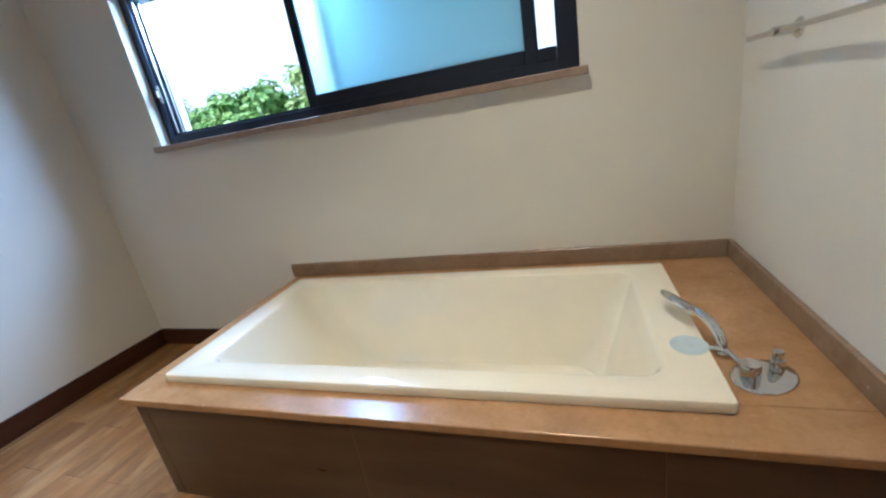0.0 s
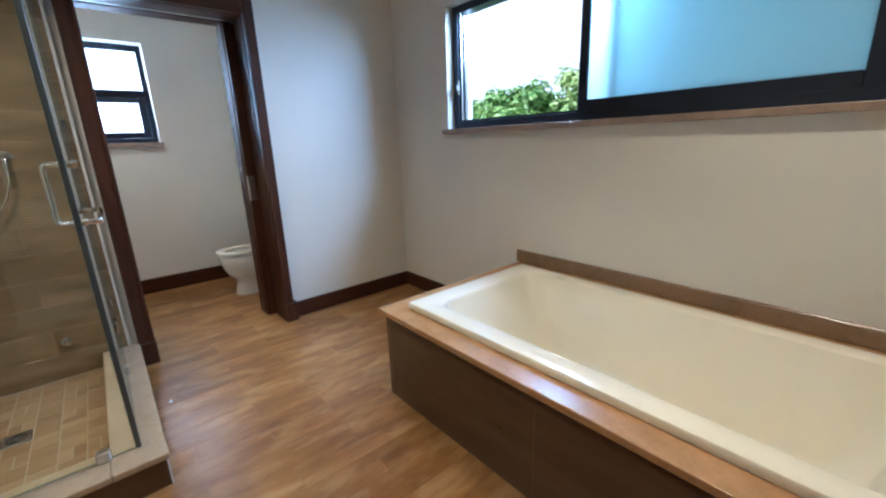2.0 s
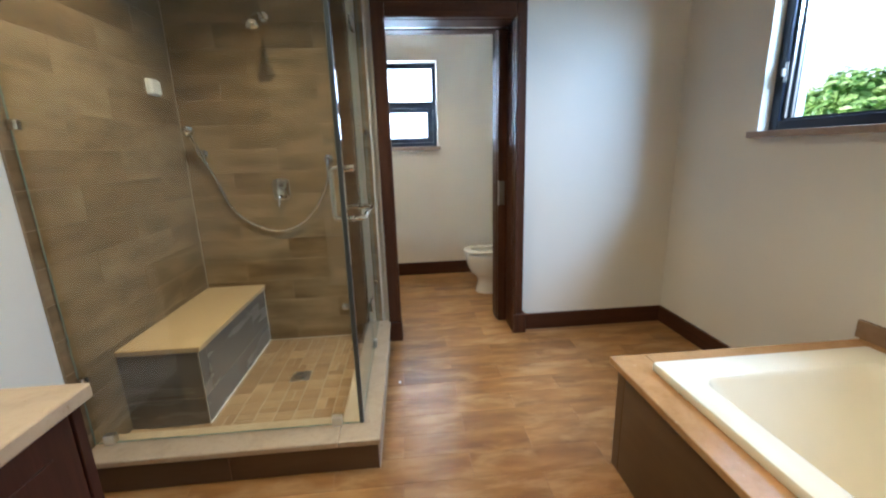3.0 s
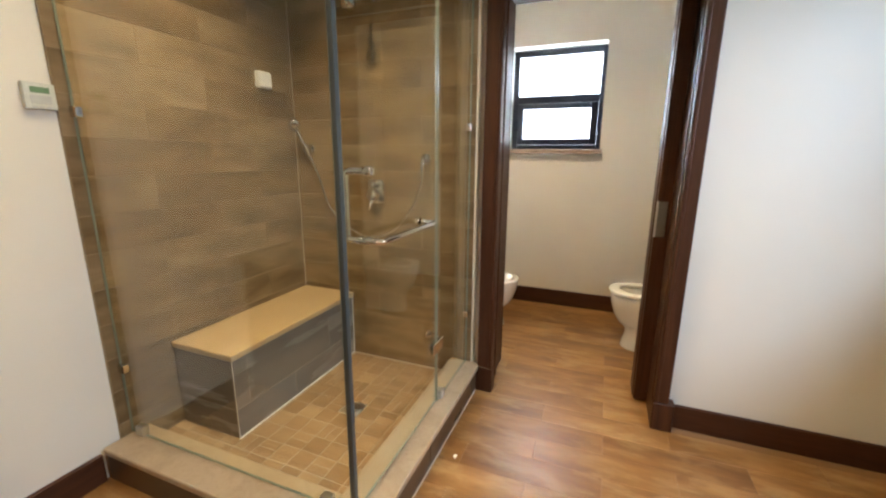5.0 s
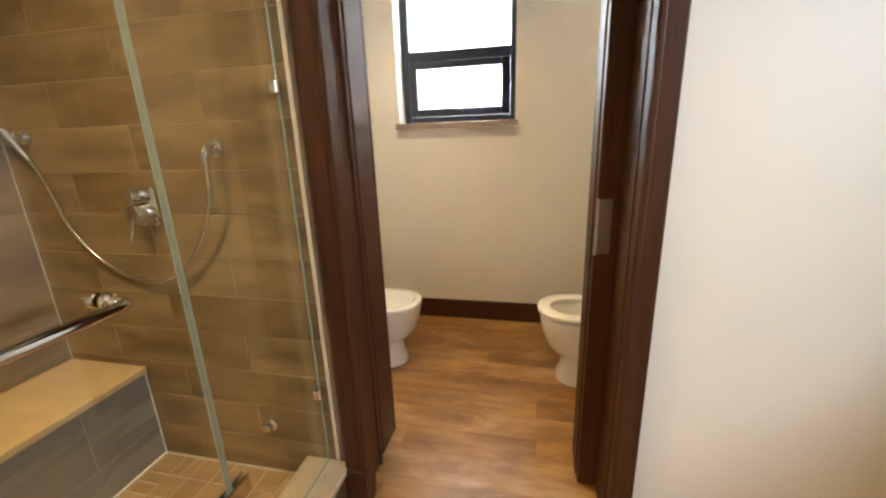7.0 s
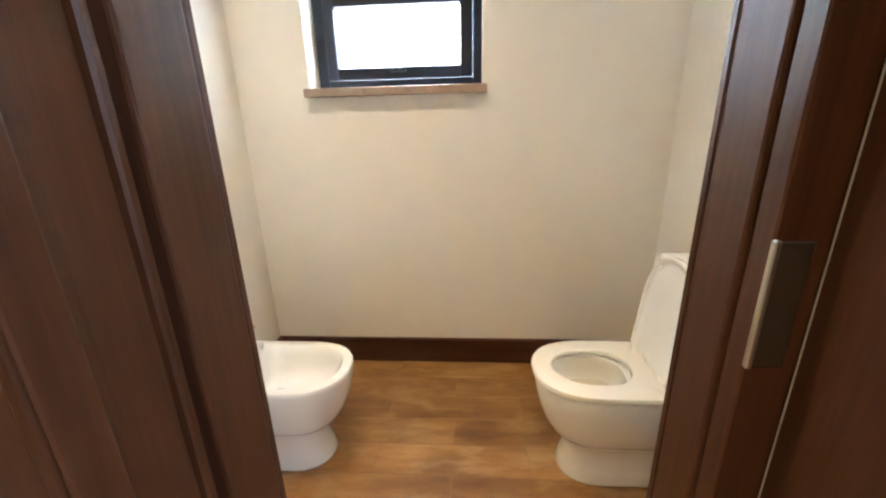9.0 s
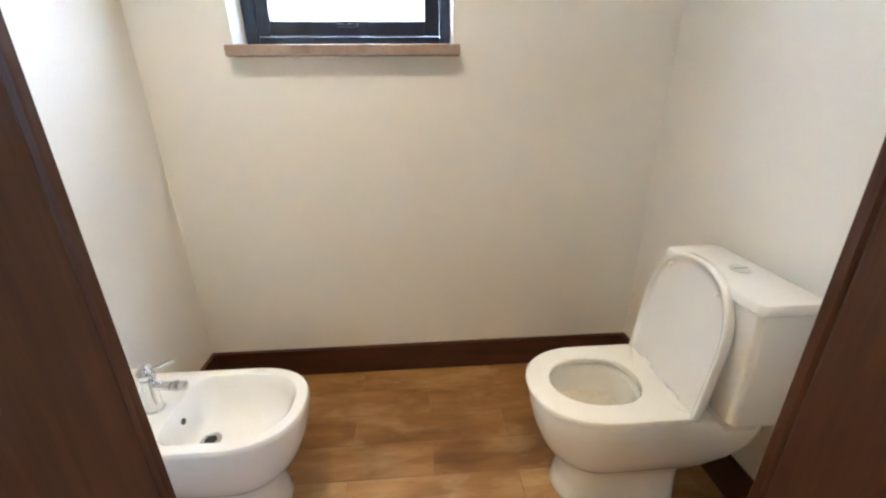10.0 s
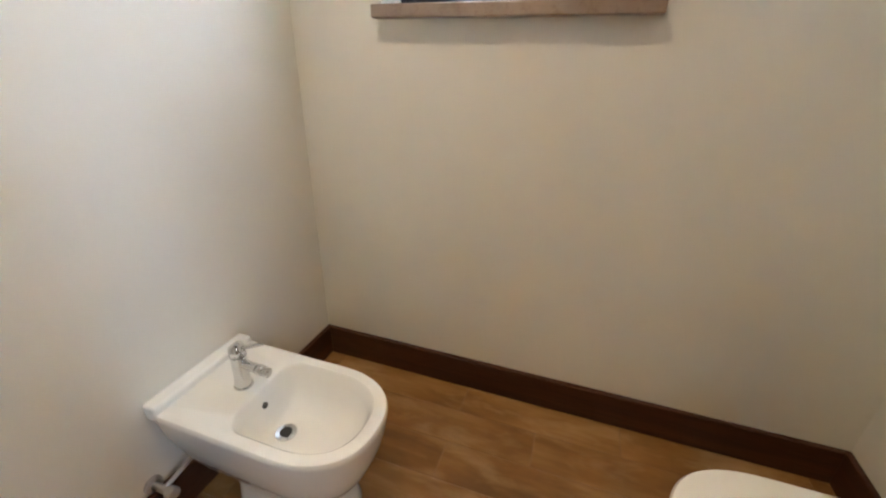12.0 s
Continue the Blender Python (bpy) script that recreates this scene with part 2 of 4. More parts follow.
LEAF = leafy("leaf", (0.10, 0.24, 0.04), (0.46, 0.60, 0.17))
PALELEAF = leafy("pale_leaf", (0.24, 0.36, 0.08), (0.62, 0.68, 0.26))
BARK = timber("bark", (0.08, 0.05, 0.03), (0.16, 0.11, 0.07), "z", 0.8)
GRASS = plain("grass", (0.09, 0.14, 0.035), 0.8, 0.0, 3, 0.5)


# ---------------------------------------------------------------- mesh tools
BASE = {}


def thing(name, base, label, category, group="", kind=""):
    ob = new(name)
    ob.empty_display_size = 0.05
    ob.location = base
    BASE[ob.name] = Vector(base)
    return tagged(ob, label, category, group, kind)


def finish(name, bm, mat, smooth=False, offset=None):
    if offset is not None:
        bmesh.ops.translate(bm, verts=bm.verts, vec=-offset)
    bmesh.ops.recalc_face_normals(bm, faces=bm.faces)
    me = bpy.data.meshes.new(name)
    bm.to_mesh(me)
    bm.free()
    for mt in (mat if isinstance(mat, (list, tuple)) else (mat,)):
        me.materials.append(mt)
    if smooth:
        for p in me.polygons:
            p.use_smooth = True
        if smooth != "all":
            me.set_sharp_from_angle(angle=radians(38))
    return new(name, me)


def part(name, bm, mat, parent, label="", smooth=False):
    base = BASE[parent.name]
    ob = finish(name, bm, mat, smooth, base)
    ob.parent = parent
    BASE[ob.name] = base
    return tagged(ob, label)


def solid(name, bm, mat, label, category, kind="", smooth=False, base=None):
    """A thing of a single mesh; its origin at base."""
    b = Vector(base) if base else Vector((0, 0, 0))
    ob = finish(name, bm, mat, smooth, b)
    ob.location = b
    BASE[ob.name] = b
    return tagged(ob, label, category, "", kind)


def box(*spans, bevel=0.0, segments=1, bm=None):
    """One or more boxes, each (x0, x1, y0, y1, z0, z1)."""
    bm = bm or bmesh.new()
    for x0, x1, y0, y1, z0, z1 in spans:
        made = bmesh.ops.create_cube(bm, size=1.0, matrix=Matrix.Translation(((x0 + x1) / 2, (y0 + y1) / 2, (z0 + z1) / 2)) @ Matrix.Diagonal((x1 - x0, y1 - y0, z1 - z0, 1)))
        if bevel:
            edges = list({e for v in made["verts"] for e in v.link_edges})
            bmesh.ops.bevel(bm, geom=edges, offset=bevel, segments=segments, profile=0.5, affect="EDGES")
    return bm


def loft(rings, bottom=True, top=True, bm=None):
    bm = bm or bmesh.new()
    rows = [[bm.verts.new(p) for p in r] for r in rings]
    for a, b in zip(rows, rows[1:]):
        k = len(a)
        for i in range(k):
            bm.faces.new((a[i], a[(i + 1) % k], b[(i + 1) % k], b[i]))
    if bottom:
        bm.faces.new(rows[0][::-1])
    if top:
        bm.faces.new(rows[-1])
    return bm


def rrect(cx, cy, w, d, r, z, k=6):
    pts = []
    for sx, sy, a0 in ((1, 1, 0), (-1, 1, 90), (-1, -1, 180), (1, -1, 270)):
        for i in range(k + 1):
            a = radians(a0 + 90 * i / k)
            pts.append((cx + sx * (w / 2 - r) + r * math.cos(a), cy + sy * (d / 2 - r) + r * math.sin(a), z))
    return pts


def dring(cx, back, front, half, z, k=18, corner=0.03, power=2.3):
    """A D: flat at the back, rounded at the front (the front lies at +y or -y of the back)."""
    s = 1 if front > back else -1
    length = abs(front - back)
    straight = max(corner * 1.2, length - half * 1.25)
    pts = []
    for i in range(2 * k + 1):
        a = math.pi * i / (2 * k)
        c, q = math.cos(a), math.sin(a)
        x = half * math.copysign(abs(c) ** (2 / power), c)
        y = straight + (length - straight) * abs(q) ** (2 / power)
        pts.append((cx + x, back + s * y, z))
    for i in range(5):
        a = math.pi + (math.pi / 2) * i / 4
        pts.append((cx - half + corner + corner * math.cos(a), back + s * (corner + corner * math.sin(a)), z))
    for i in range(5):
        a = 1.5 * math.pi + (math.pi / 2) * i / 4
        pts.append((cx + half - corner + corner * math.cos(a), back + s * (corner + corner * math.sin(a)), z))
    return pts


def tube(points, radius, k=12, caps=True, bm=None):
    pts = [Vector(p) for p in points]
    radii = radius if isinstance(radius, (list, tuple)) else [radius] * len(pts)
    rings = []
    t0 = (pts[1] - pts[0]).normalized()
    nrm = t0.orthogonal().normalized()
    for i, p in enumerate(pts):
        a = pts[max(0, i - 1)]
        b = pts[min(len(pts) - 1, i + 1)]
        t = (b - a).normalized()
        nrm = (nrm - t * nrm.dot(t)).normalized()
        side = t.cross(nrm)
        rings.append([p + radii[i] * (math.cos(2 * math.pi * j / k) * nrm + math.sin(2 * math.pi * j / k) * side) for j in range(k)])
    return loft(rings, caps, caps, bm)


def rod(p0, p1, r, k=20, chamfer=0.0, bm=None):
    a, b = Vector(p0), Vector(p1)
    if not chamfer:
        return tube([a, b], r, k, True, bm)
    d = (b - a).normalized() * chamfer
    return tube([a, a + d * 0.3, a + d, b - d, b - d * 0.3, b], [r - chamfer, r - 0.3 * chamfer, r, r, r - 0.3 * chamfer, r - chamfer], k, True, bm)


def smooth_line(points, steps=8):
    """A Catmull-Rom line through the points."""
    p = [Vector(q) for q in points]
    p = [2 * p[0] - p[1]] + p + [2 * p[-1] - p[-2]]
    out = []
    for a, b, c, d in zip(p, p[1:], p[2:], p[3:]):
        for i in range(steps):
            t = i / steps
            out.append(0.5 * (2 * b + (c - a) * t + (2 * a - 5 * b + 4 * c - d) * t * t + (3 * b - a - 3 * c + d) * t ** 3))
    return out + [p[-2]]


PIECES = {}


def piece_mesh(length, width, thick, mat, chamfer=0.0015):
    key = (round(length, 3), round(width, 3), round(thick, 3), mat.name)
    if key not in PIECES:
        x, y, c = length / 2, width / 2, chamfer
        vs = [(sx * x, sy * y, z) for z in (-thick, -c) for sx, sy in ((-1, -1), (1, -1), (1, 1), (-1, 1))]
        vs += [(sx * (x - c), sy * (y - c), 0) for sx, sy in ((-1, -1), (1, -1), (1, 1), (-1, 1))]
        fs = [(8, 9, 10, 11)] + [(a + i, a + (i + 1) % 4, a + 4 + (i + 1) % 4, a + 4 + i) for a in (0, 4) for i in range(4)]
        me = bpy.data.meshes.new(mat.name + "_piece")
        me.from_pydata(vs, [], fs)
        me.materials.append(mat)
        PIECES[key] = me
    return PIECES[key]


FACE = {  # columns: the piece's length, width and outward normal
    "up": ((0, 1, 0), (-1, 0, 0), (0, 0, 1)),
    "north": ((-1, 0, 0), (0, 0, 1), (0, 1, 0)),
    "east": ((0, 1, 0), (0, 0, 1), (1, 0, 0)),
    "south": ((1, 0, 0), (0, 0, 1), (0, -1, 0)),
    "west": ((0, -1, 0), (0, 0, 1), (-1, 0, 0)),
}


def lay(name, parent, face, centre, length, width, mat, thick=0.009, gap=0.002):
    if length < 0.012 or width < 0.012:
        return
    ob = new(name, piece_mesh(length - gap, width - gap, thick, mat))
    a, b, c = FACE[face]
    jitter = random.uniform(-0.0003, 0.0003)
    m = Matrix(((a[0], b[0], c[0], 0), (a[1], b[1], c[1], 0), (a[2], b[2], c[2], 0), (0, 0, 0, 1)))
    m.translation = Vector(centre) + Vector(c) * jitter
    ob.parent = parent
    ob.matrix_local = Matrix.Translation(-BASE[parent.name]) @ m


def cuts(lo, hi, start, step):
    """The pieces of a row between lo and hi, with a joint at start."""
    k = math.floor((lo - start) / step)
    edges = [lo]
    while start + (k + 1) * step < hi - 1e-6:
        k += 1
        if start + k * step > lo + 1e-6:
            edges.append(start + k * step)
    edges.append(hi)
    if len(edges) > 2 and edges[-1] - edges[-2] < 0.05:
        del edges[-2]
    if len(edges) > 2 and edges[1] - edges[0] < 0.05:
        del edges[1]
    return list(zip(edges, edges[1:]))


# ---------------------------------------------------------------- the shell
N, E, S, W = 2.37, 0.60, -1.015, -3.135      # inner faces of the bathroom
WC_E, WC_W, WC_S, WC_N = -3.462, -4.725, -0.352, 1.615
T = 0.26


def holed(axis, a, c, u0, u1, hole=None):
    """An upright wall between a and c along axis, from u0 to u1 along the other, with one opening (u, u, z, z)."""
    us, zs = [u0, u1], [0.0, CEIL]
    if hole:
        us, zs = sorted({u0, hole[0], hole[1], u1}), sorted({0.0, hole[2], hole[3], CEIL})
    bm = bmesh.new()
    at = {}
    for s in (a, c):
        for u in us:
            for z in zs:
                at[s, u, z] = bm.verts.new((s, u, z) if axis == "x" else (u, s, z))
    cells = set()
    for i in range(len(us) - 1):
        for k in range(len(zs) - 1):
            um, zm = (us[i] + us[i + 1]) / 2, (zs[k] + zs[k + 1]) / 2
            if not (hole and hole[0] < um < hole[1] and hole[2] < zm < hole[3]):
                cells.add((i, k))
    for i, k in cells:
        ring = [(us[i], zs[k]), (us[i + 1], zs[k]), (us[i + 1], zs[k + 1]), (us[i], zs[k + 1])]
        for s in (a, c):
            bm.faces.new([at[s, u, z] for u, z in ring])
        for (di, dk), p, q in (((0, -1), 0, 1), ((1, 0), 1, 2), ((0, 1), 2, 3), ((-1, 0), 3, 0)):
            if (i + di, k + dk) not in cells:
                bm.faces.new([at[a, *ring[p]], at[a, *ring[q]], at[c, *ring[q]], at[c, *ring[p]]])
    for v in [v for v in bm.verts if not v.link_faces]:
        bm.verts.remove(v)
    return bm


def shell_wall(name, bm, label):
    return solid(name, bm, PAINT, label, "wall", "structure")


WIN = (-2.46, 0.0, 1.40, 2.26)
DOOR = (0.255, 1.17, 2.20)
WCW = (-0.012, 0.768, 1.40, 2.262)
shell_wall("wall_north", holed("y", N, N + T, WC_E, E + T, WIN), "off-white painted plaster wall above the bathtub")
shell_wall("wall_east", holed("x", E, E + T, S - T, N, (0.25, 1.07, 0.0, 2.12)), "off-white painted plaster wall with a door")
shell_wall("wall_south", holed("y", S - T, S, WC_E, E), "off-white painted plaster wall beside the shower")
shell_wall("wall_west", holed("x", WC_E, W, S, N, (DOOR[0], DOOR[1], 0.0, DOOR[2])), "off-white painted plaster wall with a pocket door opening")
shell_wall("wall_toilet_west", holed("x", WC_W - T, WC_W, WC_S - T, WC_N + T, WCW), "cream painted plaster wall with a small window")
shell_wall("wall_toilet_south", holed("y", WC_S - T, WC_S, WC_W, WC_E), "cream painted plaster wall behind the bidet")
shell_wall("wall_toilet_north", holed("y", WC_N, WC_N + T, WC_W, WC_E), "cream painted plaster wall behind the toilet")
solid("ceiling", box((WC_W - T, E + T, S - T, N + T, CEIL, CEIL + 0.25)), CEILING, "plain white painted ceiling", "ceiling", "structure")
floor = solid("floor", box((WC_W, E, S, N, -0.10, -0.0014)), GROUT, "brown wood-look plank tile floor with thin joints", "floor", "structure")
solid("ground", box((-300, 300, -300, 300, -0.5, -0.11)), GRASS, "rough green lawn around the house", "ground", "structure")


def skirting(name, x0, x1, y0, y1, mat, high=0.126):
    bm = box((x0, x1, y0, y1, 0.0, high), bevel=0.004, segments=2)
    solid(name, bm, mat, "dark stained mahogany skirting board along the wall", "baseboard", "structure")


K = 0.02
skirting("baseboard", W, -1.73, N - K, N, WOOD_X)
skirting("baseboard", W, W + K, 1.262, N - K, WOOD_Y)
skirting("baseboard", -1.815, -1.28, S, S + K, WOOD_X)
skirting("baseboard", WC_W, WC_W + K, WC_S + K, WC_N - K, WOOD_Y, 0.142)
skirting("baseboard", WC_W, WC_E, WC_S, WC_S + K, WOOD_X, 0.142)
skirting("baseboard", WC_W, WC_E, WC_N - K, WC_N, WOOD_X, 0.142)


# ---------------------------------------------------------------- windows
def tub_window():
    win = thing("window_1", (-1.23, 2.47, 1.40), "wide dark aluminium sliding window, frosted panes, one sash open", "window", "", "structure")
    y0, y1 = 2.432, 2.53
    x0, x1, z0, z1 = WIN
    b = 0.003
    z0 += 0.018
    part("window_frame", box((x0, x0 + 0.055, y0, y1, z0, z1), (x1 - 0.092, x1, y0 - 0.004, y1, z0, z1), (x0 + 0.055, x1 - 0.092, y0, y1, z1 - 0.05, z1),
                             (x0 + 0.055, x1 - 0.092, y0, y1, z0, z0 + 0.05), bevel=b), ALU, win)
    part("track", box((x0 + 0.055, x1 - 0.092, 2.452, 2.458, z0 + 0.05, z0 + 0.062), (x0 + 0.055, x1 - 0.092, 2.492, 2.498, z0 + 0.05, z0 + 0.062)), ALU, win)
    # fixed inner sash with its frosted pane, and the slid-open sash behind it
    fixed = part("fixed_sash", box((-1.405, -1.352, 2.440, 2.472, z0 + 0.03, z1 - 0.04), (-0.232, -0.172, 2.440, 2.472, z0 + 0.03, z1 - 0.04),
                                   (-1.352, -0.232, 2.440, 2.472, z0 + 0.03, 1.530), (-1.352, -0.232, 2.440, 2.472, z1 - 0.09, z1 - 0.04), bevel=b), ALU, win)
    part("pane", box((-1.352, -0.232, 2.453, 2.459, 1.530, z1 - 0.09)), FROST, fixed, "frosted pane")
    slid = part("sliding_sash", box((-1.262, -1.205, 2.490, 2.520, z0 + 0.055, z1 - 0.05), (-0.190, -0.175, 2.490, 2.520, z0 + 0.055, z1 - 0.05),
                                    (-1.205, -0.190, 2.490, 2.520, z0 + 0.055, 1.49), bevel=b), STEEL, win)
    part("pane", box((-1.205, -0.190, 2.503, 2.509, 1.49, z1 - 0.055)), FROST, slid, "frosted pane")
    part("pane", box((-0.172, -0.092, 2.475, 2.481, 1.525, z1 - 0.05)), GLASS, win, "narrow clear pane")
    part("bottom_rail", box((-0.171, -0.093, 2.445, 2.485, z0 + 0.051, 1.525), bevel=b), ALU, win)
    part("jamb_stop", box((x0 + 0.055, x0 + 0.072, 2.452, 2.462, z0 + 0.05, z1 - 0.05), (x0 + 0.055, x0 + 0.072, 2.49, 2.50, z0 + 0.05, z1 - 0.05)), STEEL, win)
    part("latch", box((x0 + 0.052, x0 + 0.070, 2.425, 2.434, 1.66, 1.76), (x0 + 0.056, x0 + 0.066, 2.405, 2.426, 1.69, 1.73), bevel=0.003), STEEL, win, "small grey metal latch")
    part("window_sill", box((-2.485, 0.03, 2.325, 2.368, 1.382, 1.416), (x0 + 0.001, x1 - 0.001, 2.368, 2.60, 1.386, 1.416), bevel=0.004, segments=2), SILLSTONE, win, "brown stone sill")
    return win


def wc_window():
    win = thing("window_2", (-4.89, 0.38, 1.40), "small dark aluminium window with two frosted panes", "window", "", "structure")
    y0, y1, z0, z1 = WCW
    z0 += 0.016
    xa, xb = -4.925, -4.865
    part("window_frame", box((xa, xb, y0, y0 + 0.05, z0, z1), (xa, xb, y1 - 0.04, y1, z0, z1), (xa, xb, y0 + 0.05, y1 - 0.04, z1 - 0.052, z1),
                             (xa, xb, y0 + 0.05, y1 - 0.04, z0, z0 + 0.04), (xa, xb, y0 + 0.05, y1 - 0.04, 1.815, 1.880), bevel=0.003), ALU, win)
    part("pane", box((-4.898, -4.892, y0 + 0.05, y1 - 0.04, 1.880, z1 - 0.052)), MILK, win, "frosted upper pane")
    sash = part("sash", box((xa + 0.01, xb + 0.012, y0 + 0.052, y0 + 0.100, z0 + 0.042, 1.813), (xa + 0.01, xb + 0.012, y1 - 0.098, y1 - 0.042, z0 + 0.042, 1.813),
                            (xa + 0.01, xb + 0.012, y0 + 0.10, y1 - 0.098, 1.768, 1.813), (xa + 0.01, xb + 0.012, y0 + 0.10, y1 - 0.098, z0 + 0.042, 1.510), bevel=0.004), ALU, win, "dark opening sash")
    part("pane", box((-4.898, -4.892, y0 + 0.10, y1 - 0.098, 1.510, 1.768)), MILK, sash, "frosted lower pane")
    part("stay_handle", box((-4.852, -4.830, 0.335, 0.415, 1.488, 1.500), (-4.852, -4.815, 0.365, 0.385, 1.494, 1.506), bevel=0.003), ALU, win, "small dark window catch")
    part("window_sill", box((-4.727, -4.676, -0.026, 0.788, 1.378, 1.415), (-4.96, -4.727, y0 + 0.001, y1 - 0.001, 1.382, 1.415), bevel=0.004, segments=2), SILLSTONE, win, "brown stone sill")


tub_window()
wc_window()


# ---------------------------------------------------------------- doorway to the toilet
def doorway():
    door = thing("door_1", (-3.2, 0.7, 0), "dark mahogany pocket door frame, the door slid into the wall", "door", "", "structure")
    f, bk = -3.072, -3.484
    top = 2.178
    for ya, yb, side in ((0.237, 0.325, -1), (1.166, 1.233, 1)):
        part("casing", box((f - 0.060, f, ya, yb, 0.15, top + 0.085), bevel=0.005, segments=2), WOOD_Z, door)
        part("casing_bead", box((f - 0.004, f + 0.006, (yb - 0.018) if side < 0 else ya + 0.002, (yb - 0.002) if side < 0 else ya + 0.018, 0.15, top), bevel=0.004, segments=2), WOOD_Z, door)
        part("plinth", box((f - 0.060, f + 0.010, ya - 0.004, yb + 0.004 if side < 0 else yb + 0.026, 0, 0.15), bevel=0.004), WOOD_Z, door)
    part("rear_casing", box((bk, bk + 0.0205, 0.200, 0.287, 0, top + 0.085), bevel=0.004), WOOD_Z, door)
    part("rear_casing", box((bk, bk + 0.0205, 1.092, 1.195, 0, top + 0.085), bevel=0.004), WOOD_Z, door)
    # left lining with its slot
    part("lining", box((-3.255, f - 0.061, 0.245, 0.292, 0, top), bevel=0.004), WOOD_Z, door)
    part("stop_bead", box((-3.275, -3.256, 0.245, 0.302, 0, top), bevel=0.004), WOOD_Z, door)
    part("lining", box((bk + 0.021, -3.318, 0.245, 0.287, 0, top), bevel=0.006, segments=2), WOOD_Z, door)
    part("slot", box((-3.317, -3.276, 0.245, 0.262, 0, top)), DARKWOOD, door)
    # right lining and the leaf's leading edge
    part("lining", box((-3.303, f - 0.061, 1.163, 1.1695, 0, top), bevel=0.002), WOOD_Z, door)
    part("lining", box((bk + 0.021, -3.355, 1.092, 1.169, 0, top), bevel=0.006, segments=2), WOOD_Z, door)
    leaf = part("door_leaf", box((-3.350, -3.309, 1.097, 1.1695, 0.008, top - 0.01), bevel=0.003), WOOD_Z, door, "edge of the slid-back door")
    part("pull_plate", box((-3.3088, -3.3050, 1.100, 1.146, 0.948, 1.130), bevel=0.0015), DARKSTEEL, leaf, "brushed steel flush pull on the door's face")
    part("pull_rim", box((-3.3110, -3.3010, 1.0950, 1.1040, 0.946, 1.132), bevel=0.002), STEEL, leaf, "bright steel lip of the pull")
    part("head_lining", box((-3.303, f - 0.061, 0.245, 1.169, top, top + 0.02), (bk + 0.021, -3.355, 0.245, 1.169, top, top + 0.02), bevel=0.004), WOOD_Y, door)
    part("head_track", box((-3.351, -3.307, 0.245, 1.169, top + 0.006, top + 0.02)), STEEL, door, "steel sliding track")
    part("head_casing", box((f - 0.060, f, 0.237, 1.233, top + 0.087, top + 0.17), bevel=0.005, segments=2), WOOD_Y, door)
    part("head_casing", box((f - 0.060, f - 0.002, 0.327, 1.164, top, top + 0.086), bevel=0.005), WOOD_Y, door)
    part("rear_head", box((bk, bk + 0.0205, 0.200, 1.195, top + 0.086, top + 0.17), (bk, bk + 0.0205, 0.288, 1.091, top, top + 0.085), bevel=0.004), WOOD_Y, door)


def entrance():
    door = thing("door_2", (0.6, 0.66, 0), "closed brown wooden door with a plain casing", "door", "", "structure")
    for ya, yb in ((1.07, 1.163), (0.165, 0.25)):
        part("casing", box((0.575, 0.599, ya, yb, 0, 2.21), bevel=0.004), DOORWOOD, door)
    part("head_casing", box((0.575, 0.599, 0.25, 1.07, 2.12, 2.21), bevel=0.004), DOORWOOD, door)
    leaf = part("door_leaf", box((0.64, 0.68, 0.252, 1.068, 0.006, 2.118), bevel=0.003), DOORWOOD, door)
    for za, zb in ((0.2, 0.95), (1.1, 1.95)):
        part("panel", box((0.632, 0.641, 0.38, 0.94, za, zb), bevel=0.006), DOORWOOD, leaf)


doorway()
entrance()


# ---------------------------------------------------------------- bathtub and its stone surround
def surround():
    t = thing("tub_surround", (-0.58, 1.8, 0), "tan marble deck on brown tiled panels around the bathtub", "bath surround", "", "structure")
    part("core", box((-1.732, E - 0.002, 1.254, 1.33, 0, 0.481), (-1.732, -1.63, 1.33, N - 0.002, 0, 0.481), (0.30, E - 0.002, 1.33, N - 0.002, 0, 0.481), (-1.63, 0.30, 2.24, N - 0.002, 0, 0.481)), GROUT, t)
    z0, z1 = 0.482, 0.511
    part("deck_slab", box((-1.744, E - 0.001, 1.216, 1.365, z0, z1), bevel=0.004, segments=2), STONE, t, "front marble slab")
    part("deck_slab", box((-1.744, -1.60, 1.366, N - 0.001, z0, z1), bevel=0.003, segments=2), STONE, t)
    part("deck_slab", box((0.265, E - 0.001, 1.366, N - 0.001, z0, z1), bevel=0.003, segments=2), STONE, t)
    part("deck_slab", box((-1.599, 0.264, 2.215, N - 0.001, z0, z1), bevel=0.003, segments=2), STONE, t)
    part("upstand", box((-1.765, E - 0.022, N - 0.021, N - 0.001, z1 + 0.0005, 0.592), bevel=0.003), UPSTAND, t, "brown marble upstand")
    part("upstand", box((E - 0.021, E - 0.001, 1.218, N - 0.001, z1 + 0.0005, 0.592), bevel=0.003), UPSTAND, t, "brown marble upstand")
    for xa, xb in cuts(-1.733, E - 0.002, 0.12, 0.9):
        lay("tile", t, "south", ((xa + xb) / 2, 1.2525, 0.2405), xb - xa, 0.481, APRONTILE)
    for ya, yb in cuts(1.2535, N - 0.02, 2.15, 0.9):
        lay("tile", t, "west", (-1.7335, (ya + yb) / 2, 0.2405), yb - ya, 0.481, APRONTILE)


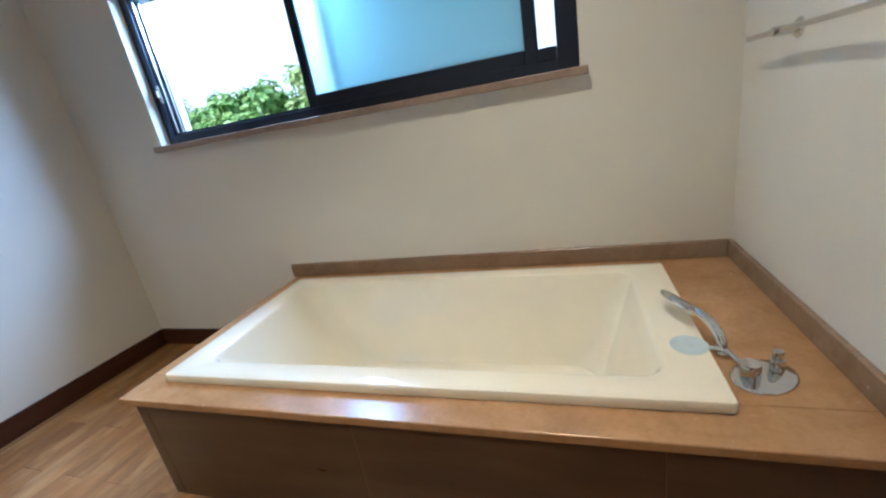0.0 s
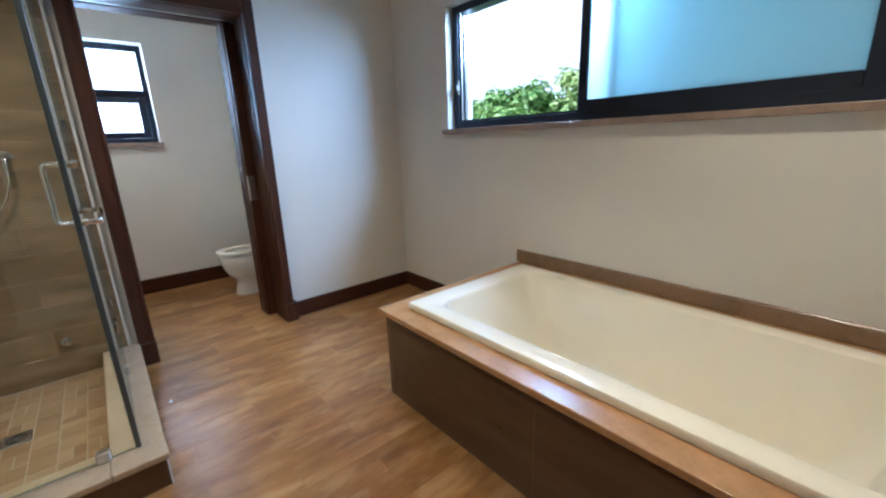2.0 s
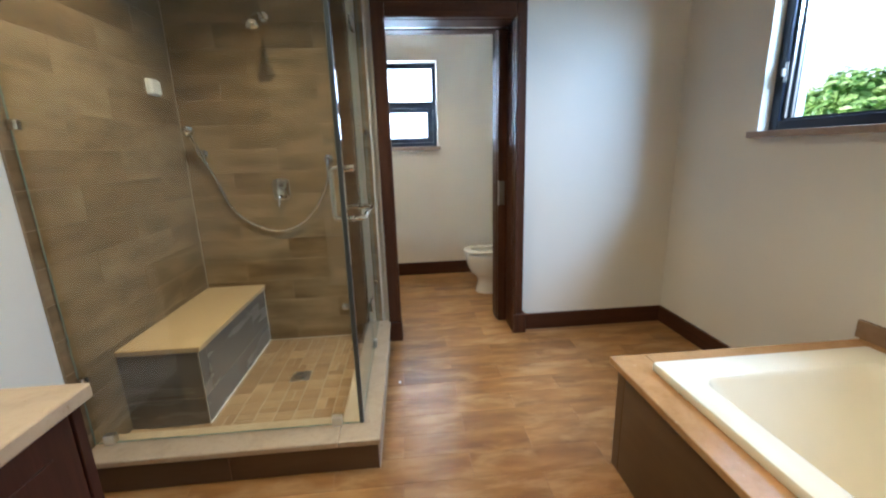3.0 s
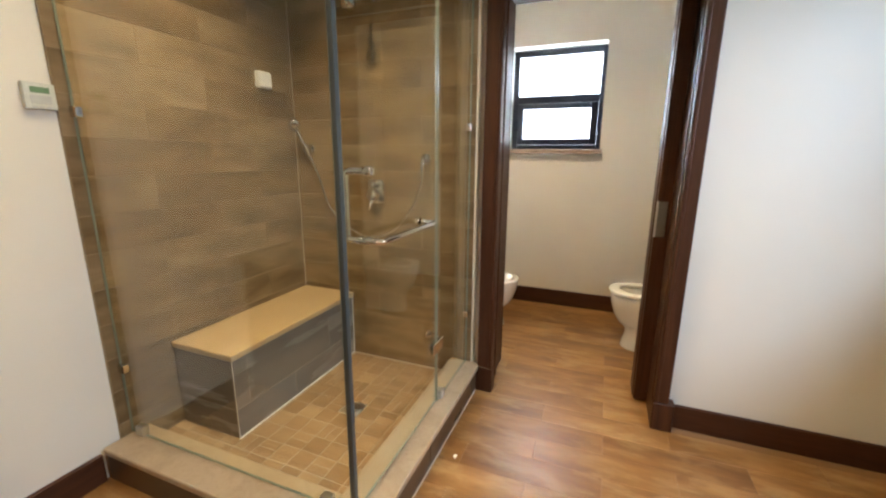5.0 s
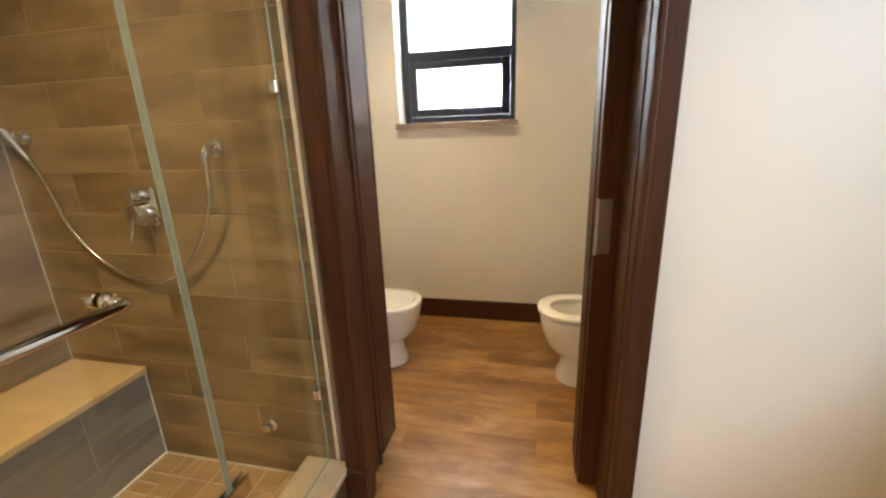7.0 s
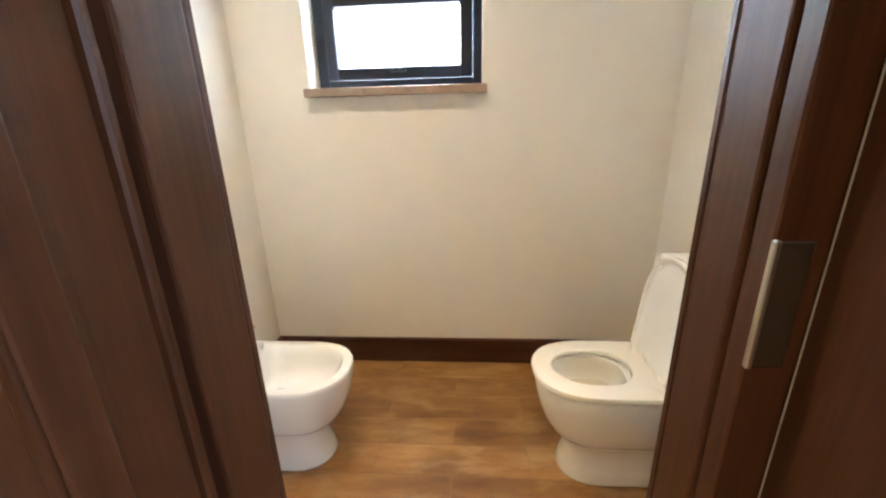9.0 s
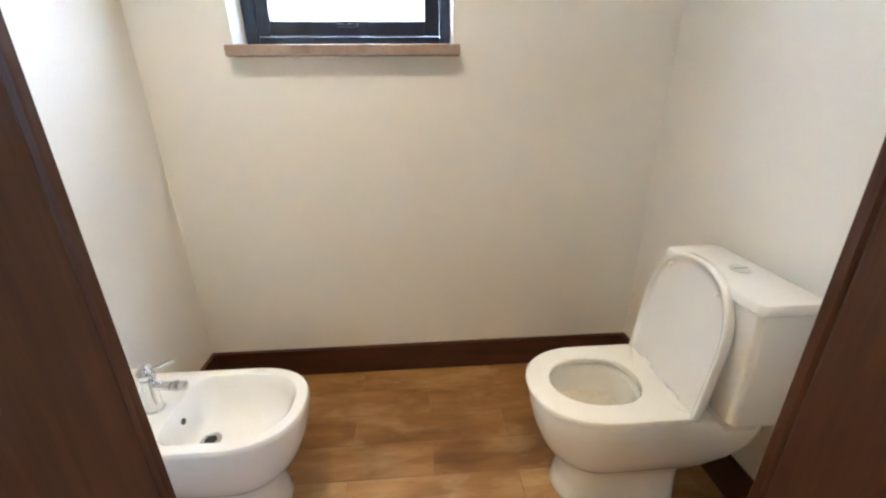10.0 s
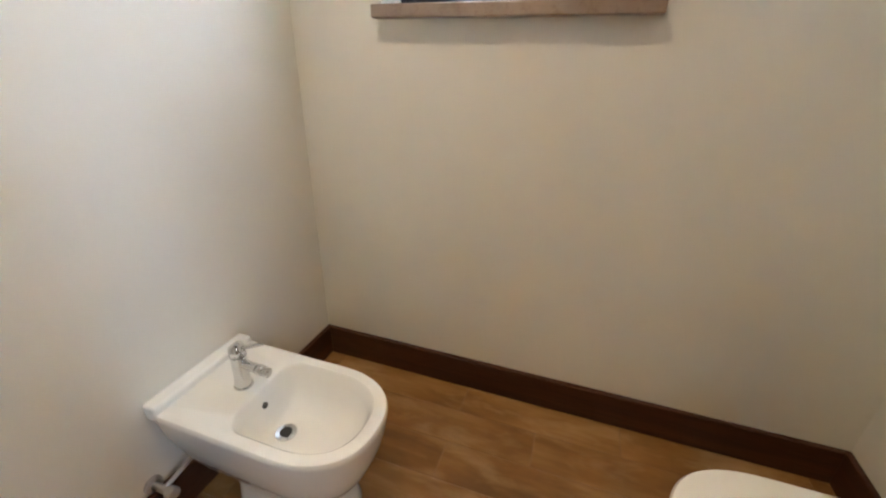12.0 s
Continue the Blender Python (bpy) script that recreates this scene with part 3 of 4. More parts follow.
def bathtub():
    t = thing("bathtub", (-0.665, 1.78, 0.05), "cream white acrylic drop-in bathtub, empty and clean", "bathtub")
    x0, x1, y0, y1 = -1.625, 0.293, 1.324, 2.236
    cx, cy, w, d = (x0 + x1) / 2, (y0 + y1) / 2, x1 - x0, y1 - y0
    ix0, ix1, iy0, iy1 = -1.50, 0.155, 1.425, 2.155
    jx, jy, jw, jd = (ix0 + ix1) / 2, (iy0 + iy1) / 2, ix1 - ix0, iy1 - iy0
    zt = 0.546
    rings = [rrect(cx, cy, w - 0.004, d - 0.004, 0.012, 0.5125), rrect(cx, cy, w, d, 0.014, 0.520), rrect(cx, cy, w, d, 0.014, zt - 0.008), rrect(cx, cy, w - 0.006, d - 0.006, 0.013, zt - 0.002),
             rrect(cx, cy, w - 0.02, d - 0.02, 0.012, zt), rrect(jx, jy, jw + 0.02, jd + 0.02, 0.07, zt - 0.001), rrect(jx, jy, jw, jd, 0.07, zt - 0.006), rrect(jx, jy, jw - 0.016, jd - 0.012, 0.07, zt - 0.022)]
    depth = 0.40
    for f in (0.15, 0.35, 0.55, 0.75, 0.88, 0.95, 0.985, 1.0):
        s = f if f < 0.8 else 0.8 + (f - 0.8) * 0.9 + max(0, f - 0.9) * 0.9
        rings.append(rrect(jx + 0.07 * s, jy, jw - 0.016 - 0.42 * s, jd - 0.012 - 0.20 * s, 0.07 + 0.05 * f, zt - 0.022 - depth * f))
    part("shell", loft(rings, False, True), ACRYLIC, t, "", True)
    sx, sy = 0.243, 1.578
    disc = [(sx + 0.052 * math.cos(2 * math.pi * i / 36), sy + 0.052 * math.sin(2 * math.pi * i / 36)) for i in range(36)]
    part("sticker", loft([[(x, y, zt - 0.0002) for x, y in disc], [(x, y, zt + 0.0012) for x, y in disc]]), STICKER, t, "pale blue round sticker")


def tub_mixer():
    t = thing("tub_mixer", (0.405, 1.50, 0.511), "chrome deck mixer with two knobs on an oval plate", "tap")
    z = 0.511
    cx, cy, ang = 0.398, 1.478, radians(38)

    def oval(a, b, h):
        return [(cx + a * math.cos(q) * math.cos(ang) - b * math.sin(q) * math.sin(ang), cy + a * math.cos(q) * math.sin(ang) + b * math.sin(q) * math.cos(ang), h) for q in [2 * math.pi * i / 40 for i in range(40)]]
    part("plate", loft([oval(0.088, 0.068, z), oval(0.089, 0.069, z + 0.003), oval(0.087, 0.067, z + 0.006), oval(0.083, 0.063, z + 0.008)]), CHROME, t, "", "all")
    k1 = part("diverter_knob", rod((0.360, 1.462, z + 0.007), (0.360, 1.462, z + 0.058), 0.024, 28, 0.004), CHROME, t, "", True)
    part("lever", box((0.353, 0.367, 1.435, 1.442, z + 0.03, z + 0.052), bevel=0.003), CHROME, k1)
    k2 = part("valve_knob", rod((0.438, 1.508, z + 0.007), (0.438, 1.508, z + 0.040), 0.018, 24, 0.003), CHROME, t, "", True)
    part("grip", rod((0.438, 1.508, z + 0.040), (0.438, 1.508, z + 0.066), 0.013, 20, 0.003), CHROME, k2, "", True)
    h = thing("hand_shower", (0.335, 1.585, 0.511), "chrome hand shower standing in its deck holder", "hand shower")
    part("holder", rod((0.335, 1.575, z), (0.335, 1.575, z + 0.018), 0.020, 24, 0.003), CHROME, h, "", True)
    stem = smooth_line([(0.335, 1.575, z + 0.010), (0.330, 1.590, z + 0.045), (0.322, 1.618, z + 0.068), (0.306, 1.655, z + 0.084), (0.282, 1.705, z + 0.090)])
    part("handle", tube(stem, [0.011 + 0.004 * math.sin(math.pi * i / (len(stem) - 1)) for i in range(len(stem))], 14), CHROME, h, "", "all")
    a, b = Vector((0.292, 1.680, z + 0.086)), Vector((0.218, 1.826, z + 0.096))
    ax = (b - a)
    side = Vector((ax.y, -ax.x, 0)).normalized()
    up = side.cross(ax).normalized()
    side, up = (side * 0.78 - up * 0.62).normalized(), (up * 0.78 + side * 0.62).normalized()
    rings = []
    for dz, s in ((-0.016, 0.80), (-0.012, 0.97), (0.0, 1.0), (0.007, 0.93), (0.011, 0.6)):
        rings.append([(a + b) / 2 + (ax * 0.5) * s * math.cos(q) + side * 0.036 * s * math.sin(q) + up * dz for q in [2 * math.pi * i / 32 for i in range(32)]])
    head = part("spray_head", loft(rings), CHROME, h, "", "all")
    part("insert", loft([[(a + b) / 2 + (ax * 0.5) * s * math.cos(q) + side * 0.036 * s * math.sin(q) + up * (dz) - side * 0.0 for q in [2 * math.pi * i / 24 for i in range(24)]] for dz, s in ((0.0112, 0.5), (0.0125, 0.42))]), BLACK, head, "dark spray face")
    part("hose_nut", rod((0.350, 1.565, z + 0.012), (0.322, 1.600, z + 0.016), 0.009, 14, 0.002), CHROME, h, "", True)
    part("inlet", tube(smooth_line([(0.300, 1.586, z + 0.020), (0.335, 1.572, z + 0.022), (0.352, 1.545, z + 0.016), (0.362, 1.515, z + 0.010)]), 0.0085, 12), CHROME, h, "", "all")


surround()
bathtub()
tub_mixer()


def towel_rail():
    t = thing("towel_rail", (E, 1.75, 1.39), "chrome towel rail on two round wall brackets", "towel rail")
    part("bar", tube([(0.545, 1.445, 1.389), (0.545, 2.172, 1.389)], 0.0085, 14), CHROME, t, "", True)
    for y in (1.46, 1.955):
        br = part("bracket", rod((E - 0.002, y, 1.389), (0.530, y, 1.389), 0.014, 18, 0.002), CHROME, t, "", True)
        part("rosette", tube([(E - 0.001, y, 1.389), (E - 0.006, y, 1.389), (E - 0.010, y, 1.389)], [0.029, 0.029, 0.024], 28), CHROME, br, "", True)


towel_rail()


# ---------------------------------------------------------------- shower
SH_W, SH_S, SH_N = -3.105, -1.003, 0.188
KX, KY, KZ = -1.815, 0.245, 0.156
FZ = 0.055


def shower_walls():
    s = thing("wall_shower_south", (-2.5, -1.01, 0), "brown streaked wood-look tiles laid in half bond on the wall", "wall", "", "structure")
    part("backing", box((SH_W - 0.02, -1.893, S + 0.0005, SH_S - 0.0015, 0.0, CEIL)), WALLGROUT, s)
    w = thing("wall_shower_west", (-3.11, -0.4, 0), "brown streaked wood-look tiles behind the shower fittings", "wall", "", "structure")
    part("backing", box((W + 0.0005, SH_W - 0.0015, S + 0.014, SH_N, 0.0, CEIL)), WALLGROUT, w)
    z, i = 0.06 - 0.0, 0
    while z < CEIL - 0.01:
        zb = min(z + 0.15, CEIL)
        for xa, xb in cuts(SH_W, -1.893, -2.20 - (0.3 if i % 2 == 0 else 0), 0.6):
            lay("tile", s, "north", ((xa + xb) / 2, SH_S, (z + zb) / 2), xb - xa, zb - z, SHOWERTILE, 0.009, 0.0024)
        for ya, yb in cuts(SH_S, SH_N, -0.125 - (0.3 if i % 2 == 0 else 0), 0.6):
            lay("tile", w, "east", (SH_W, (ya + yb) / 2, (z + zb) / 2), yb - ya, zb - z, SHOWERTILE, 0.009, 0.0024)
        z, i = zb, i + 1
    part("edge_trim", box((W + 0.001, SH_W + 0.004, SH_N, SH_N + 0.014, KZ, CEIL)), SILICONE, w, "white edge bead")


def shower_base():
    b = thing("shower_tray", (-2.4, -0.4, 0), "raised shower floor of small tan stone mosaic tiles", "shower floor", "", "structure")
    part("bed", box((SH_W, -1.99, SH_S, 0.07, 0.0, FZ - 0.002)), PALEGROUT, b)
    g = 0.098
    nx, ny = 11, 11
    random.seed(5)
    for i in range(nx):
        for j in range(ny):
            x, y = SH_W + 0.004 + g * i, 0.068 - g * (j + 1)
            if -2.62 < x + g / 2 < -2.515 and -0.335 < y + g / 2 < -0.23:
                continue
            r = random.random()
            if r < 0.22:
                for q in (0, 1):
                    lay("mosaic", b, "up", (x + g / 2, y + g * (0.25 + 0.5 * q), FZ), g / 2, g, MOSAIC, 0.007, 0.005)
            elif r < 0.40:
                for q in (0, 1):
                    lay("mosaic", b, "up", (x + g * (0.25 + 0.5 * q), y + g / 2, FZ), g, g / 2, MOSAIC, 0.007, 0.005)
            else:
                lay("mosaic", b, "up", (x + g / 2, y + g / 2, FZ), g, g, MOSAIC, 0.007, 0.005)
    k = thing("shower_kerb", (-1.9, 0.15, 0), "tan stone capped kerb around the shower with brown tiled face", "kerb", "", "structure")
    part("core", box((-1.99, KX - 0.0135, S + 0.001, KY - 0.0135, 0, KZ - 0.03), (SH_W, -1.99, 0.07, KY - 0.0135, 0, KZ - 0.03)), GROUT, k)
    part("cap", box((-2.00, KX, S + 0.022, 0.060, KZ - 0.03, KZ), bevel=0.006, segments=2), BEIGE, k, "tan stone cap")
    part("cap", box((SH_W + 0.001, KX, 0.061, KY, KZ - 0.03, KZ), bevel=0.006, segments=2), BEIGE, k, "tan stone cap")
    for xa, xb in cuts(-3.07, KX - 0.012, -2.4, 0.6):
        lay("tile", k, "north", ((xa + xb) / 2, KY - 0.012, 0.063), xb - xa, 0.126, APRONTILE)
    for ya, yb in cuts(S + 0.02, KY - 0.013, -0.4, 0.6):
        lay("tile", k, "east", (KX - 0.012, (ya + yb) / 2, 0.063), yb - ya, 0.126, APRONTILE)
    part("sealant", box((-3.068, KX - 0.010, KY - 0.0118, KY - 0.0068, 0.0006, 0.005)), JOINT, k, "pale sealant line at the foot")
    d = thing("shower_drain", (-2.568, -0.283, FZ), "square grey metal floor drain", "drain")
    part("frame", box((-2.622, -2.514, -0.337, -0.229, FZ - 0.005, FZ + 0.001), bevel=0.001), STEEL, d)
    for i in range(5):
        r = 0.008 + 0.008 * i
        ring = [[(-2.568 + q * math.cos(a), -0.283 + q * math.sin(a), h) for a in [2 * math.pi * j / 32 for j in range(32)]] for q, h in ((r, FZ + 0.001), (r, FZ + 0.003), (r + 0.004, FZ + 0.003), (r + 0.004, FZ + 0.001))]
        part("slot_ring", loft(ring, False, False), BLACK if i % 2 else STEEL, d)


def shower_bench():
    t = thing("shower_bench", (-2.63, -0.81, FZ), "built-in shower bench, tan stone seat, tile greyed for window sheen", "bench", "", "structure")
    x1, y1 = -2.168, -0.632
    part("core", box((SH_W + 0.001, x1 - 0.0015, SH_S + 0.001, y1 - 0.0015, FZ, 0.452)), PALEGROUT, t)
    part("seat", box((SH_W + 0.001, -2.155, SH_S + 0.001, -0.615, 0.453, 0.483), bevel=0.006, segments=2), LAMPLITSTONE, t, "stone seat, the lamp's yellow put into its colour")
    for i, (za, zb) in enumerate(((FZ, 0.20), (0.20, 0.452))):
        for xa, xb in cuts(SH_W, x1, -2.55 - 0.3 * i, 0.6):
            lay("tile", t, "north", ((xa + xb) / 2, y1, (za + zb) / 2), xb - xa, zb - za, SHEENTILE)
        lay("tile", t, "east", (x1, (SH_S + y1) / 2, (za + zb) / 2), y1 - SH_S, zb - za, SHEENTILE)
    part("joint", box((SH_W + 0.001, x1 + 0.002, y1 + 0.0004, y1 + 0.0055, FZ + 0.0005, FZ + 0.006)), SILICONE, t, "pale sealant line")
    part("joint", box((x1 - 0.001, x1 + 0.0025, y1 - 0.001, y1 + 0.0025, FZ + 0.006, 0.4525)), JOINT, t, "pale mortar line")
    part("joint", box((SH_W + 0.0004, SH_W + 0.0035, y1 + 0.0004, y1 + 0.0035, FZ + 0.006, 0.4525)), SILICONE, t, "pale sealant line")
    part("joint", box((SH_W + 0.0004, SH_W + 0.003, SH_S + 0.0004, SH_S + 0.003, 0.484, CEIL)), JOINT, t, "pale mortar line")
    part("joint", box((SH_W + 0.0004, SH_W + 0.0045, y1 + 0.006, 0.066, FZ + 0.0005, FZ + 0.0045)), JOINT, t, "pale sealant line")


GX, GY, GT = -1.938, 0.158, 0.010
TOP = 2.30


def pane_mesh(x0, x1, y0, y1, z0, z1):
    bm = box((x0, x1, y0, y1, z0, z1), bevel=0.0012)
    bm.normal_update()
    thin = "x" if x1 - x0 < y1 - y0 else "y"
    for f in bm.faces:
        n = f.normal
        f.material_index = 0 if abs(n.x if thin == "x" else n.y) > 0.9 else 1
    return bm


def shower_screen():
    t = thing("shower_screen", (GX, GY, KZ), "frameless clear glass shower enclosure with hinged door", "shower screen")
    part("fixed_panel", pane_mesh(GX - GT / 2, GX + GT / 2, SH_S + 0.004, GY - 0.012, KZ + 0.002, TOP), [GLASS, GLASSEDGE], t, "clear glass side panel")
    part("fixed_panel", pane_mesh(SH_W + 0.004, -2.645, GY - GT / 2, GY + GT / 2, KZ + 0.002, TOP), [GLASS, GLASSEDGE], t, "narrow clear glass panel")
    door = part("door", pane_mesh(-2.637, GX - 0.012, GY - GT / 2, GY + GT / 2, KZ + 0.012, TOP), [GLASS, GLASSEDGE], t, "clear glass door")
    part("corner_seal", box((GX - 0.011, GX + 0.007, GY - 0.011, GY + 0.007, KZ + 0.002, TOP), bevel=0.002), RUBBER, t, "grey corner seal strip")
    for z in (0.46, 2.02):
        part("hinge", box((-2.700, -2.585, GY + GT / 2 + 0.0005, GY + GT / 2 + 0.009, z - 0.028, z + 0.028), (-2.700, -2.585, GY - GT / 2 - 0.009, GY - GT / 2 - 0.0005, z - 0.028, z + 0.028), bevel=0.003), CHROME, t, "chrome hinge")
    for z in (0.46, 1.495):
        part("wall_clamp", box((SH_W + 0.0005, SH_W + 0.036, GY - 0.013, GY + 0.013, z - 0.019, z + 0.019), bevel=0.003), CHROME, t)
        part("wall_clamp", box((GX - 0.013, GX + 0.013, SH_S + 0.0005, SH_S + 0.036, z - 0.019, z + 0.019), bevel=0.003), CHROME, t)
    for y in (-0.93, 0.045):
        part("floor_clamp", box((GX - 0.016, GX + 0.016, y - 0.022, y + 0.022, KZ + 0.0005, KZ + 0.045), bevel=0.003), STEEL, t)
    part("floor_clamp", box((-2.715, -2.672, GY - 0.016, GY + 0.016, KZ + 0.0005, KZ + 0.045), bevel=0.003), STEEL, t)
    # pull on the inside, towel bar on the outside
    r = 0.0105
    x, za, zb = -2.055, 1.085, 1.300
    yi, yo = GY - 0.062, GY + 0.062
    pull = smooth_line([(x, GY + 0.012, zb), (x, yi + 0.02, zb), (x, yi + 0.004, zb - 0.006), (x, yi, zb - 0.024)], 5) + smooth_line([(x, yi, za + 0.024), (x, yi + 0.004, za + 0.006), (x, yi + 0.02, za), (x, GY + 0.01, za)], 5)
    part("pull_handle", tube(pull, r, 16), CHROME, door, "chrome pull handle", "all")
    part("knob", rod((x, GY + GT / 2, zb), (x, GY + 0.036, zb), 0.015, 20, 0.004), CHROME, door, "", True)
    xe = -2.475
    bar = smooth_line([(x, GY, za), (x, yo - 0.02, za), (x - 0.006, yo - 0.004, za), (x - 0.024, yo, za)], 5) + smooth_line([(xe + 0.024, yo, za), (xe + 0.006, yo - 0.004, za), (xe, yo - 0.02, za), (xe, GY, za)], 5)
    part("towel_bar", tube(bar, r, 16), CHROME, door, "chrome towel bar", "all")
    for q in (x, xe):
        for s in (-1, 1):
            part("collar", rod((q, GY + s * GT / 2, za), (q, GY + s * 0.022, za), 0.0145, 20, 0.002), CHROME, door, "", True)
    part("bolt_cap", rod((xe, GY - GT / 2, za), (xe, GY - 0.016, za), 0.015, 20, 0.003), CHROME, door, "", True)


def shower_fittings():
    x = SH_W
    m = thing("shower_mixer", (x, -0.425, 1.13), "chrome shower mixer on a rounded square plate", "shower mixer")
    def yz(cy, cz, w, h, r, px):
        return [(px, p[0], p[1]) for p in rrect(cy, cz, w, h, r, 0)]
    part("plate", loft([yz(-0.425, 1.14, 0.112, 0.142, 0.03, x + 0.0005), yz(-0.425, 1.14, 0.112, 0.142, 0.03, x + 0.006), yz(-0.425, 1.14, 0.100, 0.130, 0.026, x + 0.010)]), CHROME, m, "", True)
    k = part("valve_body", rod((x + 0.009, -0.425, 1.118), (x + 0.062, -0.425, 1.118), 0.035, 28, 0.005), CHROME, m, "", True)
    part("lever", tube([(x + 0.05, -0.425, 1.11), (x + 0.066, -0.428, 1.075), (x + 0.078, -0.430, 1.035)], [0.009, 0.008, 0.006], 12), CHROME, k, "", True)
    part("diverter", rod((x + 0.009, -0.425, 1.180), (x + 0.055, -0.425, 1.182), 0.018, 20, 0.003), CHROME, m, "", True)
    o = thing("hose_outlet", (x, -0.10, 1.33), "chrome wall outlet for the shower hose", "hose outlet")
    part("rosette", tube([(x + 0.0005, -0.10, 1.33), (x + 0.006, -0.10, 1.33), (x + 0.010, -0.10, 1.33)], [0.03, 0.03, 0.024], 28), CHROME, o, "", True)
    part("elbow", tube(smooth_line([(x + 0.008, -0.10, 1.33), (x + 0.038, -0.10, 1.328), (x + 0.052, -0.10, 1.31), (x + 0.054, -0.10, 1.275)]), 0.012, 14), CHROME, o, "", "all")
    h = thing("shower_handset", (-3.04, -0.89, 1.45), "chrome hand shower in a wall bracket in the corner", "hand shower")
    br = part("bracket", rod((x + 0.0005, -0.882, 1.385), (-3.045, -0.882, 1.385), 0.013, 16, 0.002), CHROME, h, "", True)
    part("rosette", tube([(x + 0.0005, -0.882, 1.385), (x + 0.008, -0.882, 1.385), (x + 0.011, -0.882, 1.385)], [0.026, 0.026, 0.02], 24), CHROME, br, "", True)
    part("clamp", tube([(-3.060, -0.877, 1.36), (-3.044, -0.885, 1.41)], [0.017, 0.019], 18), CHROME, br, "", True)
    part("handle", tube(smooth_line([(-3.081, -0.862, 1.305), (-3.052, -0.881, 1.385), (-3.022, -0.896, 1.455), (-2.998, -0.906, 1.51)]), 0.0115, 14), CHROME, h, "", "all")
    a, b = Vector((-2.992, -0.908, 1.528)), Vector((-2.962, -0.880, 1.500))
    part("spray_head", tube([a - (b - a) * 0.45, a, a + (b - a) * 0.35, a + (b - a) * 0.55], [0.014, 0.034, 0.038, 0.034], 28), CHROME, h, "", "all")
    hose = smooth_line([(-3.081, -0.862, 1.306), (-3.084, -0.838, 1.25), (-3.083, -0.807, 1.174), (-3.083, -0.764, 1.055), (-3.083, -0.706, 0.979), (-3.083, -0.636, 0.921), (-3.083, -0.522, 0.871), (-3.08, -0.40, 0.872), (-3.075, -0.28, 0.93), (-3.066, -0.17, 1.06), (-3.055, -0.112, 1.18), (-3.051, -0.10, 1.28)], 10)
    part("hose", tube(hose, [0.0078 if i % 2 else 0.0066 for i in range(len(hose))], 10), CHROME, h, "ribbed chrome hose", True)
    s = thing("overhead_shower", (x, -0.41, 2.17), "chrome fixed shower head on a short wall arm", "shower head")
    part("arm", tube(smooth_line([(x + 0.001, -0.41, 2.185), (x + 0.08, -0.41, 2.19), (x + 0.16, -0.408, 2.165), (x + 0.215, -0.405, 2.12)]), 0.0105, 14), CHROME, s, "", "all")
    part("rosette", tube([(x + 0.0005, -0.41, 2.185), (x + 0.008, -0.41, 2.185), (x + 0.011, -0.41, 2.185)], [0.03, 0.03, 0.02], 24), CHROME, s, "", True)
    p, q = Vector((x + 0.205, -0.405, 2.13)), Vector((x + 0.262, -0.40, 2.055))
    hd = part("rose", tube([p, p.lerp(q, 0.3), p.lerp(q, 0.6), p.lerp(q, 0.75), q], [0.014, 0.02, 0.032, 0.036, 0.034], 28), CHROME, s, "", "all")
    j = thing("body_jet", (x, -0.075, 0.28), "small round chrome body jet on the tile", "body jet")
    part("rosette", tube([(x + 0.0005, -0.075, 0.28), (x + 0.006, -0.075, 0.28), (x + 0.009, -0.075, 0.28)], [0.027, 0.027, 0.022], 28), CHROME, j, "", True)
    part("nozzle", rod((x + 0.008, -0.075, 0.28), (x + 0.034, -0.075, 0.283), 0.017, 24, 0.004), CHROME, j, "", True)
    w = thing("wall_sensor", (-2.865, SH_S, 1.755), "white plastic box fixed to the shower tiles", "wall box")
    def xz(cx, cz, ww, hh, r, py):
        return [(p[0], py, p[1]) for p in rrect(cx, cz, ww, hh, r, 0)]
    part("body", loft([xz(-2.865, 1.757, 0.098, 0.088, 0.012, SH_S + 0.0005), xz(-2.865, 1.757, 0.098, 0.088, 0.012, SH_S + 0.022), xz(-2.865, 1.757, 0.084, 0.074, 0.01, SH_S + 0.030)]), PLASTIC, w, "", True)
    part("cover", box((-2.905, -2.825, SH_S + 0.030, SH_S + 0.033, 1.722, 1.792), bevel=0.001), PLASTIC, w)


def plaster_chip():
    base = Vector((-2.50, 0.312, 0.0012))
    rings = []
    for size, h in ((0.011, 0.0), (0.012, 0.003), (0.008, 0.006)):
        rings.append([base + Vector((size * (1 + 0.25 * math.sin(3 * q)) * math.cos(q), size * (0.8 + 0.2 * math.cos(2 * q)) * math.sin(q), h)) for q in [2 * math.pi * i / 14 for i in range(14)]])
    solid("plaster_chip", loft(rings), SILICONE, "small white chip of plaster lying on the floor tiles", "chip", base=base)


plaster_chip()
shower_walls()
shower_base()
shower_bench()
shower_screen()
shower_fittings()


def keypad():
    t = thing("alarm_keypad", (-1.84, S, 1.535), "pale grey wall keypad with a small green display", "keypad")
    y = S
    part("case", box((-1.8915, -1.802, y + 0.0005, y + 0.022, 1.494, 1.582), bevel=0.004, segments=2), KEYCASE, t)
    part("display", box((-1.873, -1.820, y + 0.0222, y + 0.0236, 1.548, 1.568)), LCD, t, "dark green display")
    part("flap", box((-1.876, -1.817, y + 0.0222, y + 0.0246, 1.512, 1.540), bevel=0.001), GREYPLASTIC, t)
    for i in range(3):
        part("key", box((-1.871 + 0.019 * i, -1.857 + 0.019 * i, y + 0.0222, y + 0.0242, 1.497, 1.505), bevel=0.0006), GREYPLASTIC, t)


keypad()


